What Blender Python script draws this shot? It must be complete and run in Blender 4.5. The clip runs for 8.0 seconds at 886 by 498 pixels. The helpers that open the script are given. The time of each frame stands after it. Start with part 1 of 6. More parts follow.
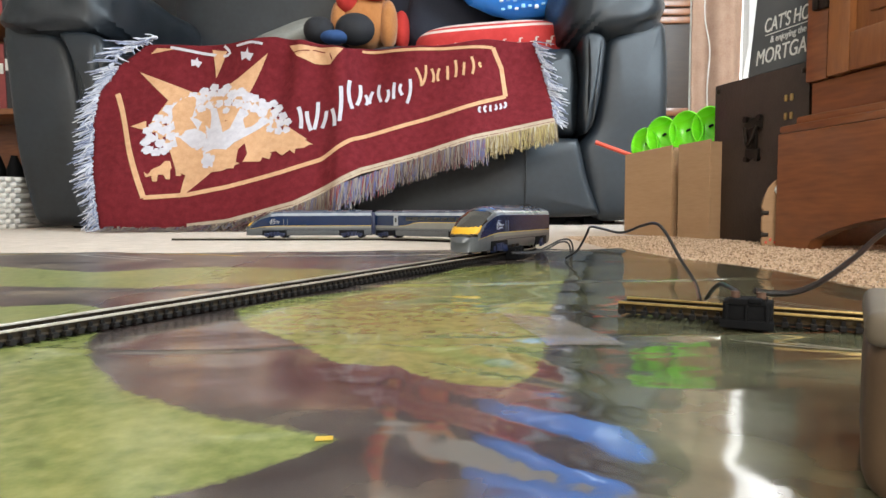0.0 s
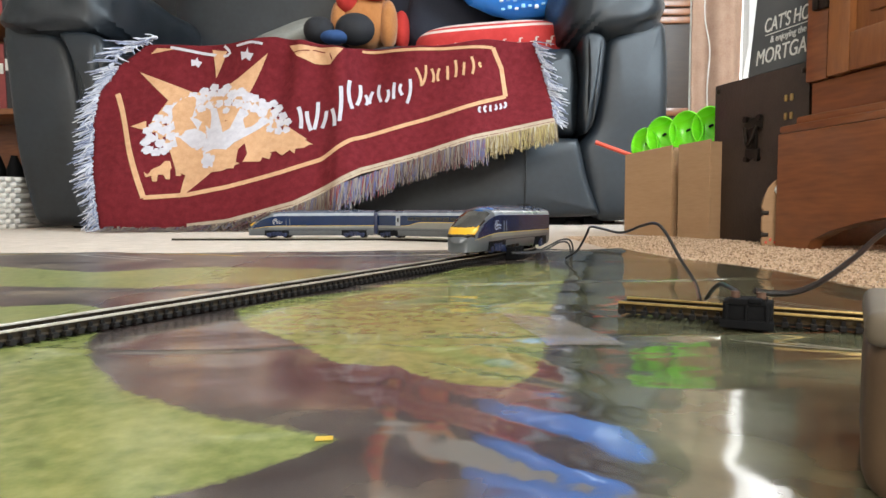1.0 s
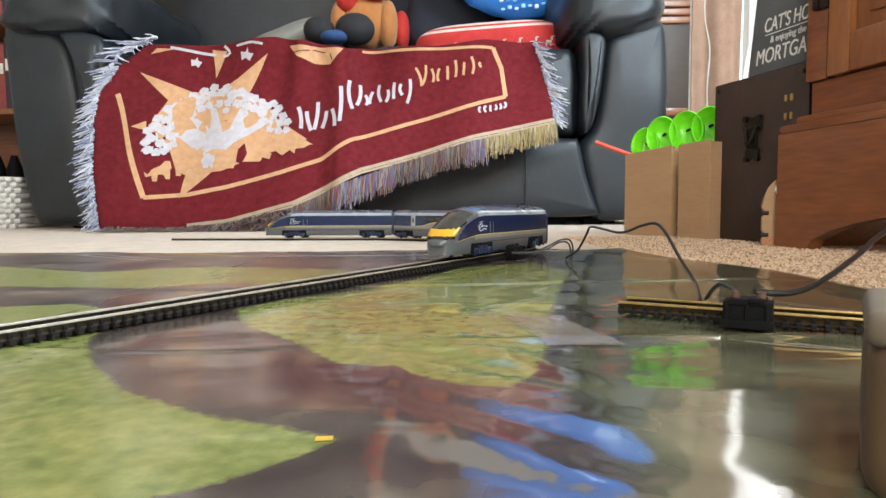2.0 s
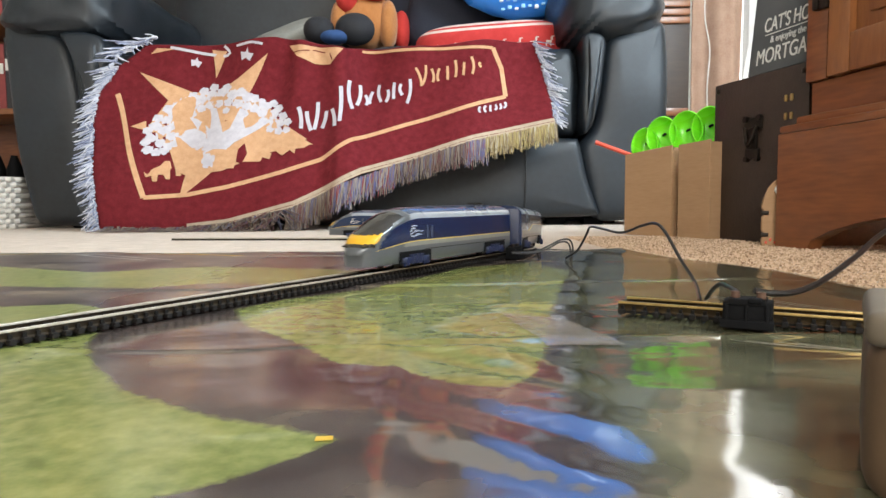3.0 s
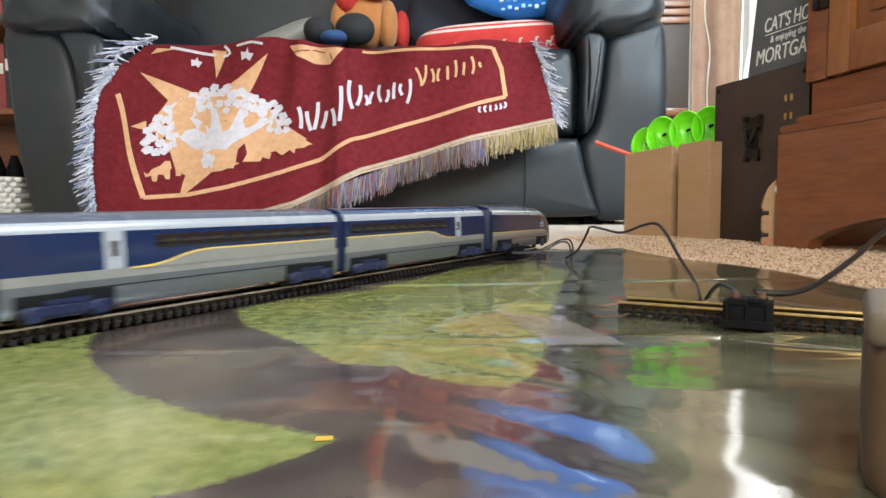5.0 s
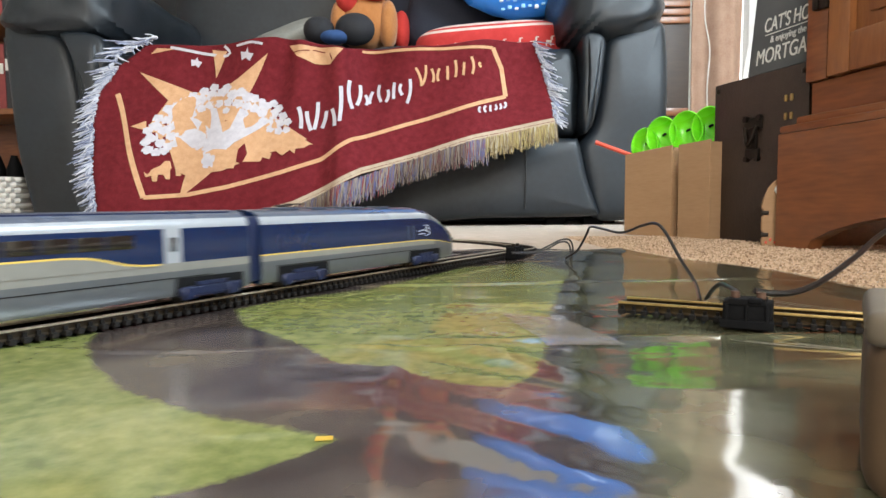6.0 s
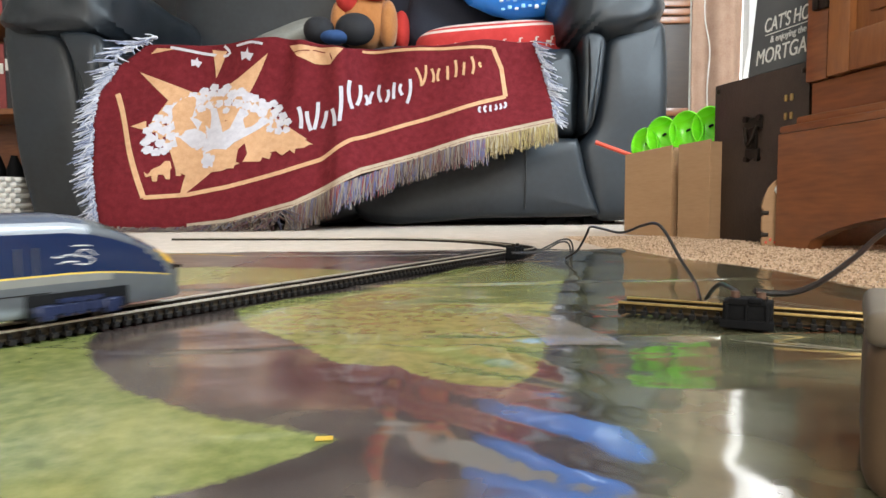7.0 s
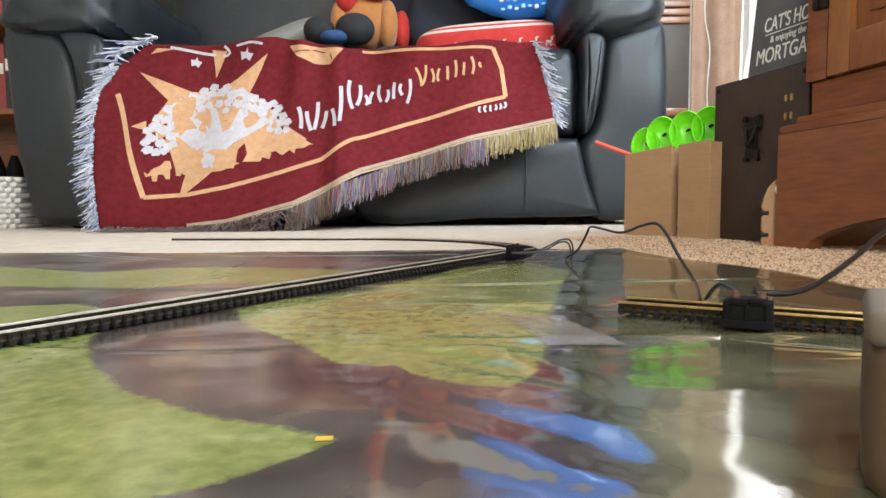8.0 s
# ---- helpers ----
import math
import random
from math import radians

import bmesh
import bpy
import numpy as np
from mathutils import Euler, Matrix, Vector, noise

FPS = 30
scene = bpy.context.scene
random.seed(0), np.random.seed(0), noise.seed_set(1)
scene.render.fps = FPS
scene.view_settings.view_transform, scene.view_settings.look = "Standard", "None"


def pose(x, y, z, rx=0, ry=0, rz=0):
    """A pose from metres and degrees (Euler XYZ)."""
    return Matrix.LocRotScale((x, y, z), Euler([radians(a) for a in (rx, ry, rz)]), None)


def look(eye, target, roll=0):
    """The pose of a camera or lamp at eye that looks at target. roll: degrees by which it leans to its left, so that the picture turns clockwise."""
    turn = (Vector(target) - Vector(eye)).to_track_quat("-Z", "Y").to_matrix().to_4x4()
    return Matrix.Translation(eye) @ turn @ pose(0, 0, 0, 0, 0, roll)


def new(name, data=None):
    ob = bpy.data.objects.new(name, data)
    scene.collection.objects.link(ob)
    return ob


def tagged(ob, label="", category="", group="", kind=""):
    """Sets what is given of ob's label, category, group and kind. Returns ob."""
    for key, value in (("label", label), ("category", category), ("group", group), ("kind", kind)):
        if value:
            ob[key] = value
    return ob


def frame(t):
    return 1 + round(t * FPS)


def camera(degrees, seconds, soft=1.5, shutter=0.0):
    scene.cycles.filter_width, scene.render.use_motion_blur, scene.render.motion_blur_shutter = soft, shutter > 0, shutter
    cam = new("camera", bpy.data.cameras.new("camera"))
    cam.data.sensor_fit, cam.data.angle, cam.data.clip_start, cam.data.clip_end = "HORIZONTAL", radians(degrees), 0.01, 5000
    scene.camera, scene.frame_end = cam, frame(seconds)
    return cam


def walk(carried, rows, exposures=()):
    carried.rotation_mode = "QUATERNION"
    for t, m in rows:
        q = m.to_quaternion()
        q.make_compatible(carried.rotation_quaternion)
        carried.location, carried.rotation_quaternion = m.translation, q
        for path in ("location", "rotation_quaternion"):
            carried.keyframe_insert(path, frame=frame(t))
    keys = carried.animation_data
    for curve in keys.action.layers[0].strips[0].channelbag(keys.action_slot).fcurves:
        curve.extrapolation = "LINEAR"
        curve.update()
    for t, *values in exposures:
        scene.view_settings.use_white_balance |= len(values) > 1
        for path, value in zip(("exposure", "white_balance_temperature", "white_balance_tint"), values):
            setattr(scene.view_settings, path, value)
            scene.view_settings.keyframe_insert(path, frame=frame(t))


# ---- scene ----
cam = camera(70, 8.0, shutter=0.5)
EYE = (0.0, 0.0, 0.059)
VIEW = look(EYE, (0.0, math.cos(radians(4.06)), 0.059 - math.sin(radians(4.06))), -0.4)
walk(cam, [(0.0, VIEW), (8.0, VIEW)], exposures=((0.0, -0.46), (8.0, -0.46)))

# ---- world and light ----
world = bpy.data.worlds.new("world")
scene.world = world
world.use_nodes = True
sky = world.node_tree.nodes.new("ShaderNodeTexSky")
sky.sky_type, sky.sun_disc = "NISHITA", False
sky.sun_elevation, sky.sun_rotation = radians(40), radians(150)
world.node_tree.links.new(sky.outputs[0], world.node_tree.nodes["Background"].inputs[0])
world.node_tree.nodes["Background"].inputs[1].default_value = 0.15


def window_or_fill_light(name, m, w, h, power, colour):
    data = bpy.data.lights.new(name, "AREA")
    data.shape, data.size, data.size_y, data.energy, data.color = "RECTANGLE", w, h, power, colour
    ob = new(name, data)
    ob.matrix_world = m
    return ob


window_or_fill_light("window_or_fill_light", look((1.36, 2.70, 1.15), (0.9, 0.0, 0.3)), 0.44, 1.5, 7.5, (1.0, 0.99, 0.97))
# unseen warm fill lamp behind the camera, added for the room's general light
window_or_fill_light("window_or_fill_light", look((-0.20, -2.42, 1.35), (0.2, 1.6, 0.2)), 1.65, 1.15, 112, (1.0, 0.965, 0.89))
# unseen bluish fill lamp, added to brighten the sofa's right arm
window_or_fill_light("window_or_fill_light", look((1.64, 0.25, 1.55), (0.3, 1.3, 0.1)), 1.15, 0.85, 150, (0.74, 0.89, 1.0))


# ---- materials ----
def material(name, a, b=None, scale=30, rough=0.5, metal=0.0, bump=0.0, bump_scale=None, coat=0.0, wear=0.15,
             stretch=(1, 1, 1), spec=0.5, transmission=0.0, sheen=0.0, emit=0.0, detail=6.0):
    """Two colours mixed by coarse and fine noise, with a fine relief and uneven gloss."""
    mat = bpy.data.materials.new(name)
    mat.use_nodes = True
    nt = mat.node_tree
    n, l = nt.nodes, nt.links
    p = n["Principled BSDF"]
    b = b or tuple(c * 0.75 for c in a)
    co = n.new("ShaderNodeTexCoord")
    mp = n.new("ShaderNodeMapping")
    mp.inputs["Scale"].default_value = stretch
    l.new(co.outputs["Object"], mp.inputs[0])
    fine, coarse = n.new("ShaderNodeTexNoise"), n.new("ShaderNodeTexNoise")
    fine.inputs["Scale"].default_value, coarse.inputs["Scale"].default_value = scale, scale / 7
    fine.inputs["Detail"].default_value = detail
    l.new(mp.outputs[0], fine.inputs["Vector"])
    l.new(mp.outputs[0], coarse.inputs["Vector"])
    add = n.new("ShaderNodeMath")
    add.operation = "MULTIPLY_ADD"
    add.inputs[1].default_value = 0.5
    half = n.new("ShaderNodeMath")
    half.operation, half.inputs[1].default_value = "MULTIPLY", 0.5
    l.new(coarse.outputs[0], half.inputs[0])
    l.new(fine.outputs[0], add.inputs[0])
    l.new(half.outputs[0], add.inputs[2])
    ramp = n.new("ShaderNodeValToRGB")
    ramp.color_ramp.elements[0].position, ramp.color_ramp.elements[1].position = 0.36, 0.64
    ramp.color_ramp.elements[0].color, ramp.color_ramp.elements[1].color = (*a, 1), (*b, 1)
    l.new(add.outputs[0], ramp.inputs[0])
    l.new(ramp.outputs[0], p.inputs["Base Color"])
    ro = n.new("ShaderNodeMapRange")
    ro.inputs[3].default_value, ro.inputs[4].default_value = max(0.02, rough - wear * rough), min(1, rough + wear * rough)
    l.new(coarse.outputs[0], ro.inputs[0])
    l.new(ro.outputs[0], p.inputs["Roughness"])
    p.inputs["Metallic"].default_value = metal
    p.inputs["Coat Weight"].default_value = coat
    p.inputs["Coat Roughness"].default_value = 0.08
    p.inputs["Specular IOR Level"].default_value = spec
    p.inputs["Transmission Weight"].default_value = transmission
    p.inputs["Sheen Weight"].default_value = sheen
    if emit:
        p.inputs["Emission Color"].default_value = (*a, 1)
        p.inputs["Emission Strength"].default_value = emit
    if bump:
        bn, tex = n.new("ShaderNodeBump"), n.new("ShaderNodeTexNoise")
        tex.inputs["Scale"].default_value = bump_scale or scale * 2
        tex.inputs["Detail"].default_value = 4
        l.new(mp.outputs[0], tex.inputs["Vector"])
        l.new(tex.outputs[0], bn.inputs["Height"])
        bn.inputs["Strength"].default_value, bn.inputs["Distance"].default_value = bump, 0.004
        l.new(bn.outputs[0], p.inputs["Normal"])
    return mat


M = {
    "carpet": material("carpet", (0.72, 0.59, 0.48), (0.56, 0.45, 0.35), 240, 0.95, bump=1.0, bump_scale=330, sheen=0.2),
    "wall": material("wall_paint", (0.62, 0.59, 0.53), (0.58, 0.55, 0.49), 12, 0.8, bump=0.1),
    "ceiling": material("ceiling_paint", (0.86, 0.85, 0.83), (0.83, 0.82, 0.80), 12, 0.85, bump=0.1),
    "leather": material("leather", (0.014, 0.019, 0.025), (0.009, 0.012, 0.016), 60, 0.42, bump=0.22, bump_scale=420, wear=0.3, spec=0.5),
    "seam": material("seam", (0.02, 0.021, 0.023), None, 60, 0.6),
    "throw": material("maroon_weave", (0.165, 0.0145, 0.020), (0.105, 0.008, 0.011), 420, 0.95, bump=0.5, bump_scale=700, spec=0.2),
    "tan_weave": material("tan_weave", (0.62, 0.36, 0.195), (0.50, 0.27, 0.135), 420, 0.92, bump=0.5, bump_scale=700),
    "white_weave": material("white_weave", (0.58, 0.55, 0.58), (0.46, 0.43, 0.47), 420, 0.92, bump=0.5, bump_scale=700),
    "beige_weave": material("beige_weave", (0.46, 0.36, 0.26), (0.34, 0.25, 0.17), 420, 0.92, bump=0.5, bump_scale=700),
    # rail sides darkened as if in shade; brass heads brightened as if catching light
    "rail": material("rail_shaded_metal", (0.060, 0.042, 0.024), (0.030, 0.020, 0.012), 300, 0.42, metal=0.5),
    "brass_rail_shaded": material("brass_rail_shaded", (0.070, 0.046, 0.018), (0.035, 0.022, 0.010), 300, 0.4, metal=0.6),
    "brass_glint": material("brass_rail_glint", (0.62, 0.46, 0.20), (0.42, 0.29, 0.11), 300, 0.28, metal=1.0),
    "sleeper": material("sleeper_plastic", (0.007, 0.006, 0.0055), (0.012, 0.010, 0.009), 500, 0.7, bump=0.2, spec=0.2),
    "black": material("black_plastic", (0.005, 0.005, 0.0055), (0.008, 0.008, 0.009), 200, 0.65, spec=0.1, bump=0.1),
    "navy": material("navy_paint", (0.0042, 0.017, 0.062), (0.0033, 0.014, 0.052), 120, 0.24, coat=0.4),
    "navy_dark": material("navy_plastic", (0.007, 0.015, 0.058), (0.005, 0.010, 0.040), 200, 0.42),
    "silver": material("silver_paint", (0.105, 0.113, 0.122), (0.088, 0.095, 0.104), 150, 0.30, coat=0.3, metal=0.15),
    "roof": material("roof_paint", (0.070, 0.085, 0.125), (0.055, 0.068, 0.100), 150, 0.28, coat=0.3),
    "cream": material("pale_paint", (0.215, 0.213, 0.195), (0.185, 0.182, 0.165), 150, 0.3, coat=0.3),
    "yellow": material("yellow_paint", (0.70, 0.38, 0.012), (0.64, 0.34, 0.01), 120, 0.28, coat=0.3),
    "roof_edge": material("roof_edge_paint", (0.32, 0.34, 0.37), (0.28, 0.30, 0.33), 150, 0.28, coat=0.3),
    "pale_line": material("pale_yellow_line", (0.70, 0.50, 0.10), (0.62, 0.44, 0.08), 150, 0.3, coat=0.2),
    # brighter copy of the rail metal: the head's glint is in its colour
    "rail_glint": material("rail_glint", (0.60, 0.55, 0.46), (0.38, 0.33, 0.26), 300, 0.42, metal=0.6),
    "road_yellow": material("printed_yellow", (0.62, 0.40, 0.05), (0.52, 0.33, 0.04), 90, 0.3),
    "road_pale": material("printed_pale", (0.24, 0.22, 0.17), (0.18, 0.16, 0.12), 90, 0.3),
    "road_white": material("printed_white", (0.62, 0.60, 0.55), (0.50, 0.48, 0.44), 90, 0.3),
    "glass_dark": material("tinted_glass", (0.010, 0.010, 0.010), (0.022, 0.017, 0.012), 40, 0.08, spec=0.8),
    "white": material("white_plastic", (0.78, 0.78, 0.76), (0.70, 0.70, 0.68), 80, 0.4),
    "card": material("cardboard", (0.42, 0.26, 0.14), (0.37, 0.22, 0.115), 40, 0.85, bump=0.15, stretch=(1, 1, 6)),
    "wood": material("stained_wood", (0.250, 0.085, 0.026), (0.150, 0.046, 0.014), 26, 0.32, bump=0.06, stretch=(0.9, 6, 7), coat=0.2),
    "wood_door": material("door_wood", (0.30, 0.115, 0.036), (0.20, 0.07, 0.022), 26, 0.35, bump=0.08, stretch=(6, 6, 1), coat=0.15),
    "chest": material("chest_leatherette", (0.040, 0.022, 0.014), (0.028, 0.015, 0.009), 90, 0.55, bump=0.25, bump_scale=300),
    "iron": material("dark_iron", (0.035, 0.026, 0.020), (0.02, 0.015, 0.012), 120, 0.45, metal=0.8),
    "brass": material("brass", (0.62, 0.46, 0.20), (0.45, 0.31, 0.12), 200, 0.3, metal=1.0),
    "green": material("green_plastic", (0.24, 0.88, 0.025), (0.20, 0.80, 0.02), 40, 0.28, coat=0.2),
    "red_stick": material("red_plastic", (0.72, 0.09, 0.05), (0.62, 0.06, 0.03), 60, 0.35),
    "curtain": material("curtain_cloth", (0.42, 0.27, 0.19), (0.35, 0.21, 0.145), 160, 0.9, bump=0.3, bump_scale=500),
    "slate": material("chalkboard", (0.070, 0.076, 0.080), (0.095, 0.10, 0.105), 25, 0.75, bump=0.05),
    "chalk": material("chalk", (0.72, 0.72, 0.70), (0.60, 0.60, 0.58), 200, 0.9),
    "wicker": material("white_wicker", (0.74, 0.71, 0.66), (0.60, 0.57, 0.52), 120, 0.7, bump=0.3),
    "pink": material("pink_cloth", (0.78, 0.52, 0.60), (0.72, 0.45, 0.54), 200, 0.9),
    "dark_wood": material("dark_wood", (0.050, 0.026, 0.012), (0.034, 0.017, 0.008), 30, 0.5, bump=0.1, stretch=(1, 6, 6)),
    "wire": material("wire_black", (0.009, 0.008, 0.008), (0.014, 0.012, 0.011), 200, 0.35),
    "copper": material("copper_wire", (0.20, 0.12, 0.085), (0.13, 0.07, 0.05), 200, 0.35, metal=0.5),
}


# ---- helpers of the scene ----
def mesh_object(name, bm, mats, parent=None, label="", smooth=True):
    me = bpy.data.meshes.new(name)
    bmesh.ops.recalc_face_normals(bm, faces=bm.faces[:])
    for f in bm.faces:
        f.smooth = smooth
    bm.to_mesh(me)
    bm.free()
    for m in (mats if isinstance(mats, (list, tuple)) else [mats]):
        me.materials.append(m)
    if smooth:
        me.set_sharp_from_angle(angle=radians(38))
    ob = new(name, me)
    if parent is not None:
        ob.parent = parent
    if label:
        ob["label"] = label
    return ob


def part(name, bm, mat, parent, label="", smooth=True):
    return mesh_object(name, bm, mat, parent, label, smooth)


def thing(name, label, category, m=None, group="", kind=""):
    ob = new(name)
    ob.empty_display_size = 0.02
    if m is not None:
        ob.matrix_world = m
    return tagged(ob, label, category, group, kind)


def box(bm, c, s, bevel=0.0, m=None, seg=2):
    """A box with centre c and sides s, its edges rounded."""
    made = bmesh.ops.create_cube(bm, size=1.0)["verts"]
    bmesh.ops.scale(bm, vec=s, verts=made)
    if bevel:
        edges = list({e for v in made for e in v.link_edges})
        out = bmesh.ops.bevel(bm, geom=edges, offset=bevel, segments=seg, profile=0.6, affect="EDGES", clamp_overlap=True)
        made = list({v for f in out["faces"] for v in f.verts} | {v for v in made if v.is_valid})
        seen, todo = set(made), list(made)
        while todo:
            for e in todo.pop().link_edges:
                for v in e.verts:
                    if v not in seen:
                        seen.add(v)
                        todo.append(v)
        made = list(seen)
    bmesh.ops.translate(bm, vec=c, verts=made)
    if m is not None:
        bmesh.ops.transform(bm, matrix=m, verts=made)
    return made


def one_box(c, s, bevel=0.0, m=None, seg=2):
    bm = bmesh.new()
    box(bm, c, s, bevel, m, seg)
    return bm


def puff(c, s, n=(14, 14), power=0.45, bm=None, fn=None):
    """A stuffed block: a superellipsoid with centre c and half sizes s. fn reshapes its unit points."""
    bm = bm or bmesh.new()
    def sgn(v, p):
        return math.copysign(abs(v) ** p, v)
    rows = []
    nu, nv = n[0] * 2, n[1]
    for j in range(nv + 1):
        b = -math.pi / 2 + math.pi * j / nv
        ring = []
        for i in range(nu):
            a = 2 * math.pi * i / nu
            u = Vector((sgn(math.cos(b), power) * sgn(math.cos(a), power), sgn(math.cos(b), power) * sgn(math.sin(a), power), sgn(math.sin(b), power)))
            if fn:
                u = fn(u)
            ring.append(bm.verts.new((c[0] + u.x * s[0], c[1] + u.y * s[1], c[2] + u.z * s[2])))
        rows.append(ring)
    for j in range(nv):
        for i in range(nu):
            k = (i + 1) % nu
            try:
                bm.faces.new((rows[j][i], rows[j][k], rows[j + 1][k], rows[j + 1][i]))
            except ValueError:
                pass
    bmesh.ops.remove_doubles(bm, verts=bm.verts[:], dist=1e-5)
    return bm


def spline(pts, n=8):
    """A smooth line through points."""
    pts = [Vector(p) for p in pts]
    ext = [pts[0] * 2 - pts[1], *pts, pts[-1] * 2 - pts[-2]]
    out = []
    for i in range(1, len(ext) - 2):
        p0, p1, p2, p3 = ext[i - 1:i + 3]
        for k in range(n):
            t = k / n
            out.append(0.5 * (2 * p1 + (p2 - p0) * t + (2 * p0 - 5 * p1 + 4 * p2 - p3) * t * t + (3 * p1 - p0 - 3 * p2 + p3) * t ** 3))
    return out + [pts[-1]]


def tube(pts, r, sides=8, bm=None):
    """A round rod along a line of points; r may be a function of 0..1."""
    bm = bm or bmesh.new()
    pts = [Vector(p) for p in pts]
    side = None
    rings = []
    for i, p in enumerate(pts):
        d = (pts[min(i + 1, len(pts) - 1)] - pts[max(i - 1, 0)]).normalized()
        if side is None:
            side = d.orthogonal().normalized()
        side = (side - d * side.dot(d)).normalized()
        up = d.cross(side)
        rr = r(i / (len(pts) - 1)) if callable(r) else r
        rings.append([bm.verts.new(p + (side * math.cos(a) + up * math.sin(a)) * rr) for a in (2 * math.pi * k / sides for k in range(sides))])
    for a, b in zip(rings, rings[1:]):
        for k in range(sides):
            bm.faces.new((a[k], a[(k + 1) % sides], b[(k + 1) % sides], b[k]))
    bm.faces.new(rings[0])
    bm.faces.new(rings[-1])
    return bm


def disc_rod(bm, c, axis, r, length, sides=16):
    a = Vector(axis).normalized()
    return tube([Vector(c) - a * length / 2, Vector(c) + a * length / 2], r, sides, bm)


# ---- the room ----
FLOOR_Z = -0.006
XL, XR, YB, YF, ZC = -2.4, 1.7, 2.8, -2.5, 2.4


def wall_with_hole(name, axis, at, a0, a1, h0, h1, z0, z1, label):
    """A wall 0.15 m thick, along x or y, with one window opening from h0 to h1, z0 to z1."""
    bm = bmesh.new()
    for lo, hi, zl, zh in ((a0, h0, FLOOR_Z, ZC), (h1, a1, FLOOR_Z, ZC), (h0, h1, FLOOR_Z, z0), (h0, h1, z1, ZC)):
        c, s = (lo + hi) / 2, hi - lo
        if axis == "x":
            box(bm, (c, at, (zl + zh) / 2), (s, 0.15, zh - zl))
        else:
            box(bm, (at, c, (zl + zh) / 2), (0.15, s, zh - zl))
    return tagged(mesh_object(name, bm, M["wall"], smooth=False), label, "wall", kind="structure")


def window_frame(name, axis, at, h0, h1, z0, z1):
    w = thing(name, "white framed window opening, seen by the sofa, added elsewhere", "window", kind="structure")
    def bar(nm, c, s):
        c2 = (c[0], at, c[1]) if axis == "x" else (at, c[0], c[1])
        s2 = (s[0], 0.06, s[1]) if axis == "x" else (0.06, s[0], s[1])
        part(nm, one_box(c2, s2, 0.006), M["white"], w)
    for h in (h0 + 0.025, (h0 + h1) / 2, h1 - 0.025):
        bar("window_frame", (h, (z0 + z1) / 2), (0.05, z1 - z0 - 0.1))
    for z in (z0 + 0.025, z1 - 0.025):
        bar("window_frame", ((h0 + h1) / 2, z), (h1 - h0, 0.05))
    return w


def smooth01(t):
    t = min(1.0, max(0.0, t))
    return t * t * (3 - 2 * t)


def far_edge(x):
    return 0.872 + 0.012 * math.sin(x * 9 + 1) - 0.10 * max(0, x - 0.14)


def right_edge(y):
    return 0.245 + 0.07 * smooth01((0.86 - y) / 0.3)


def tuft_material():
    mat = material("carpet_tufts", (0.5, 0.4, 0.3), None, 300, 0.95)
    n, l = mat.node_tree.nodes, mat.node_tree.links
    geo, ramp = n.new("ShaderNodeNewGeometry"), n.new("ShaderNodeValToRGB")
    ramp.color_ramp.elements.new(0.5)
    for e, (p, c) in zip(ramp.color_ramp.elements, ((0.0, (0.26, 0.155, 0.09)), (0.30, (0.56, 0.39, 0.255)), (1.0, (0.78, 0.60, 0.44)))):
        e.position, e.color = p, (*c, 1)
    l.new(geo.outputs["Random Per Island"], ramp.inputs[0])
    l.new(ramp.outputs[0], n["Principled BSDF"].inputs["Base Color"])
    return mat


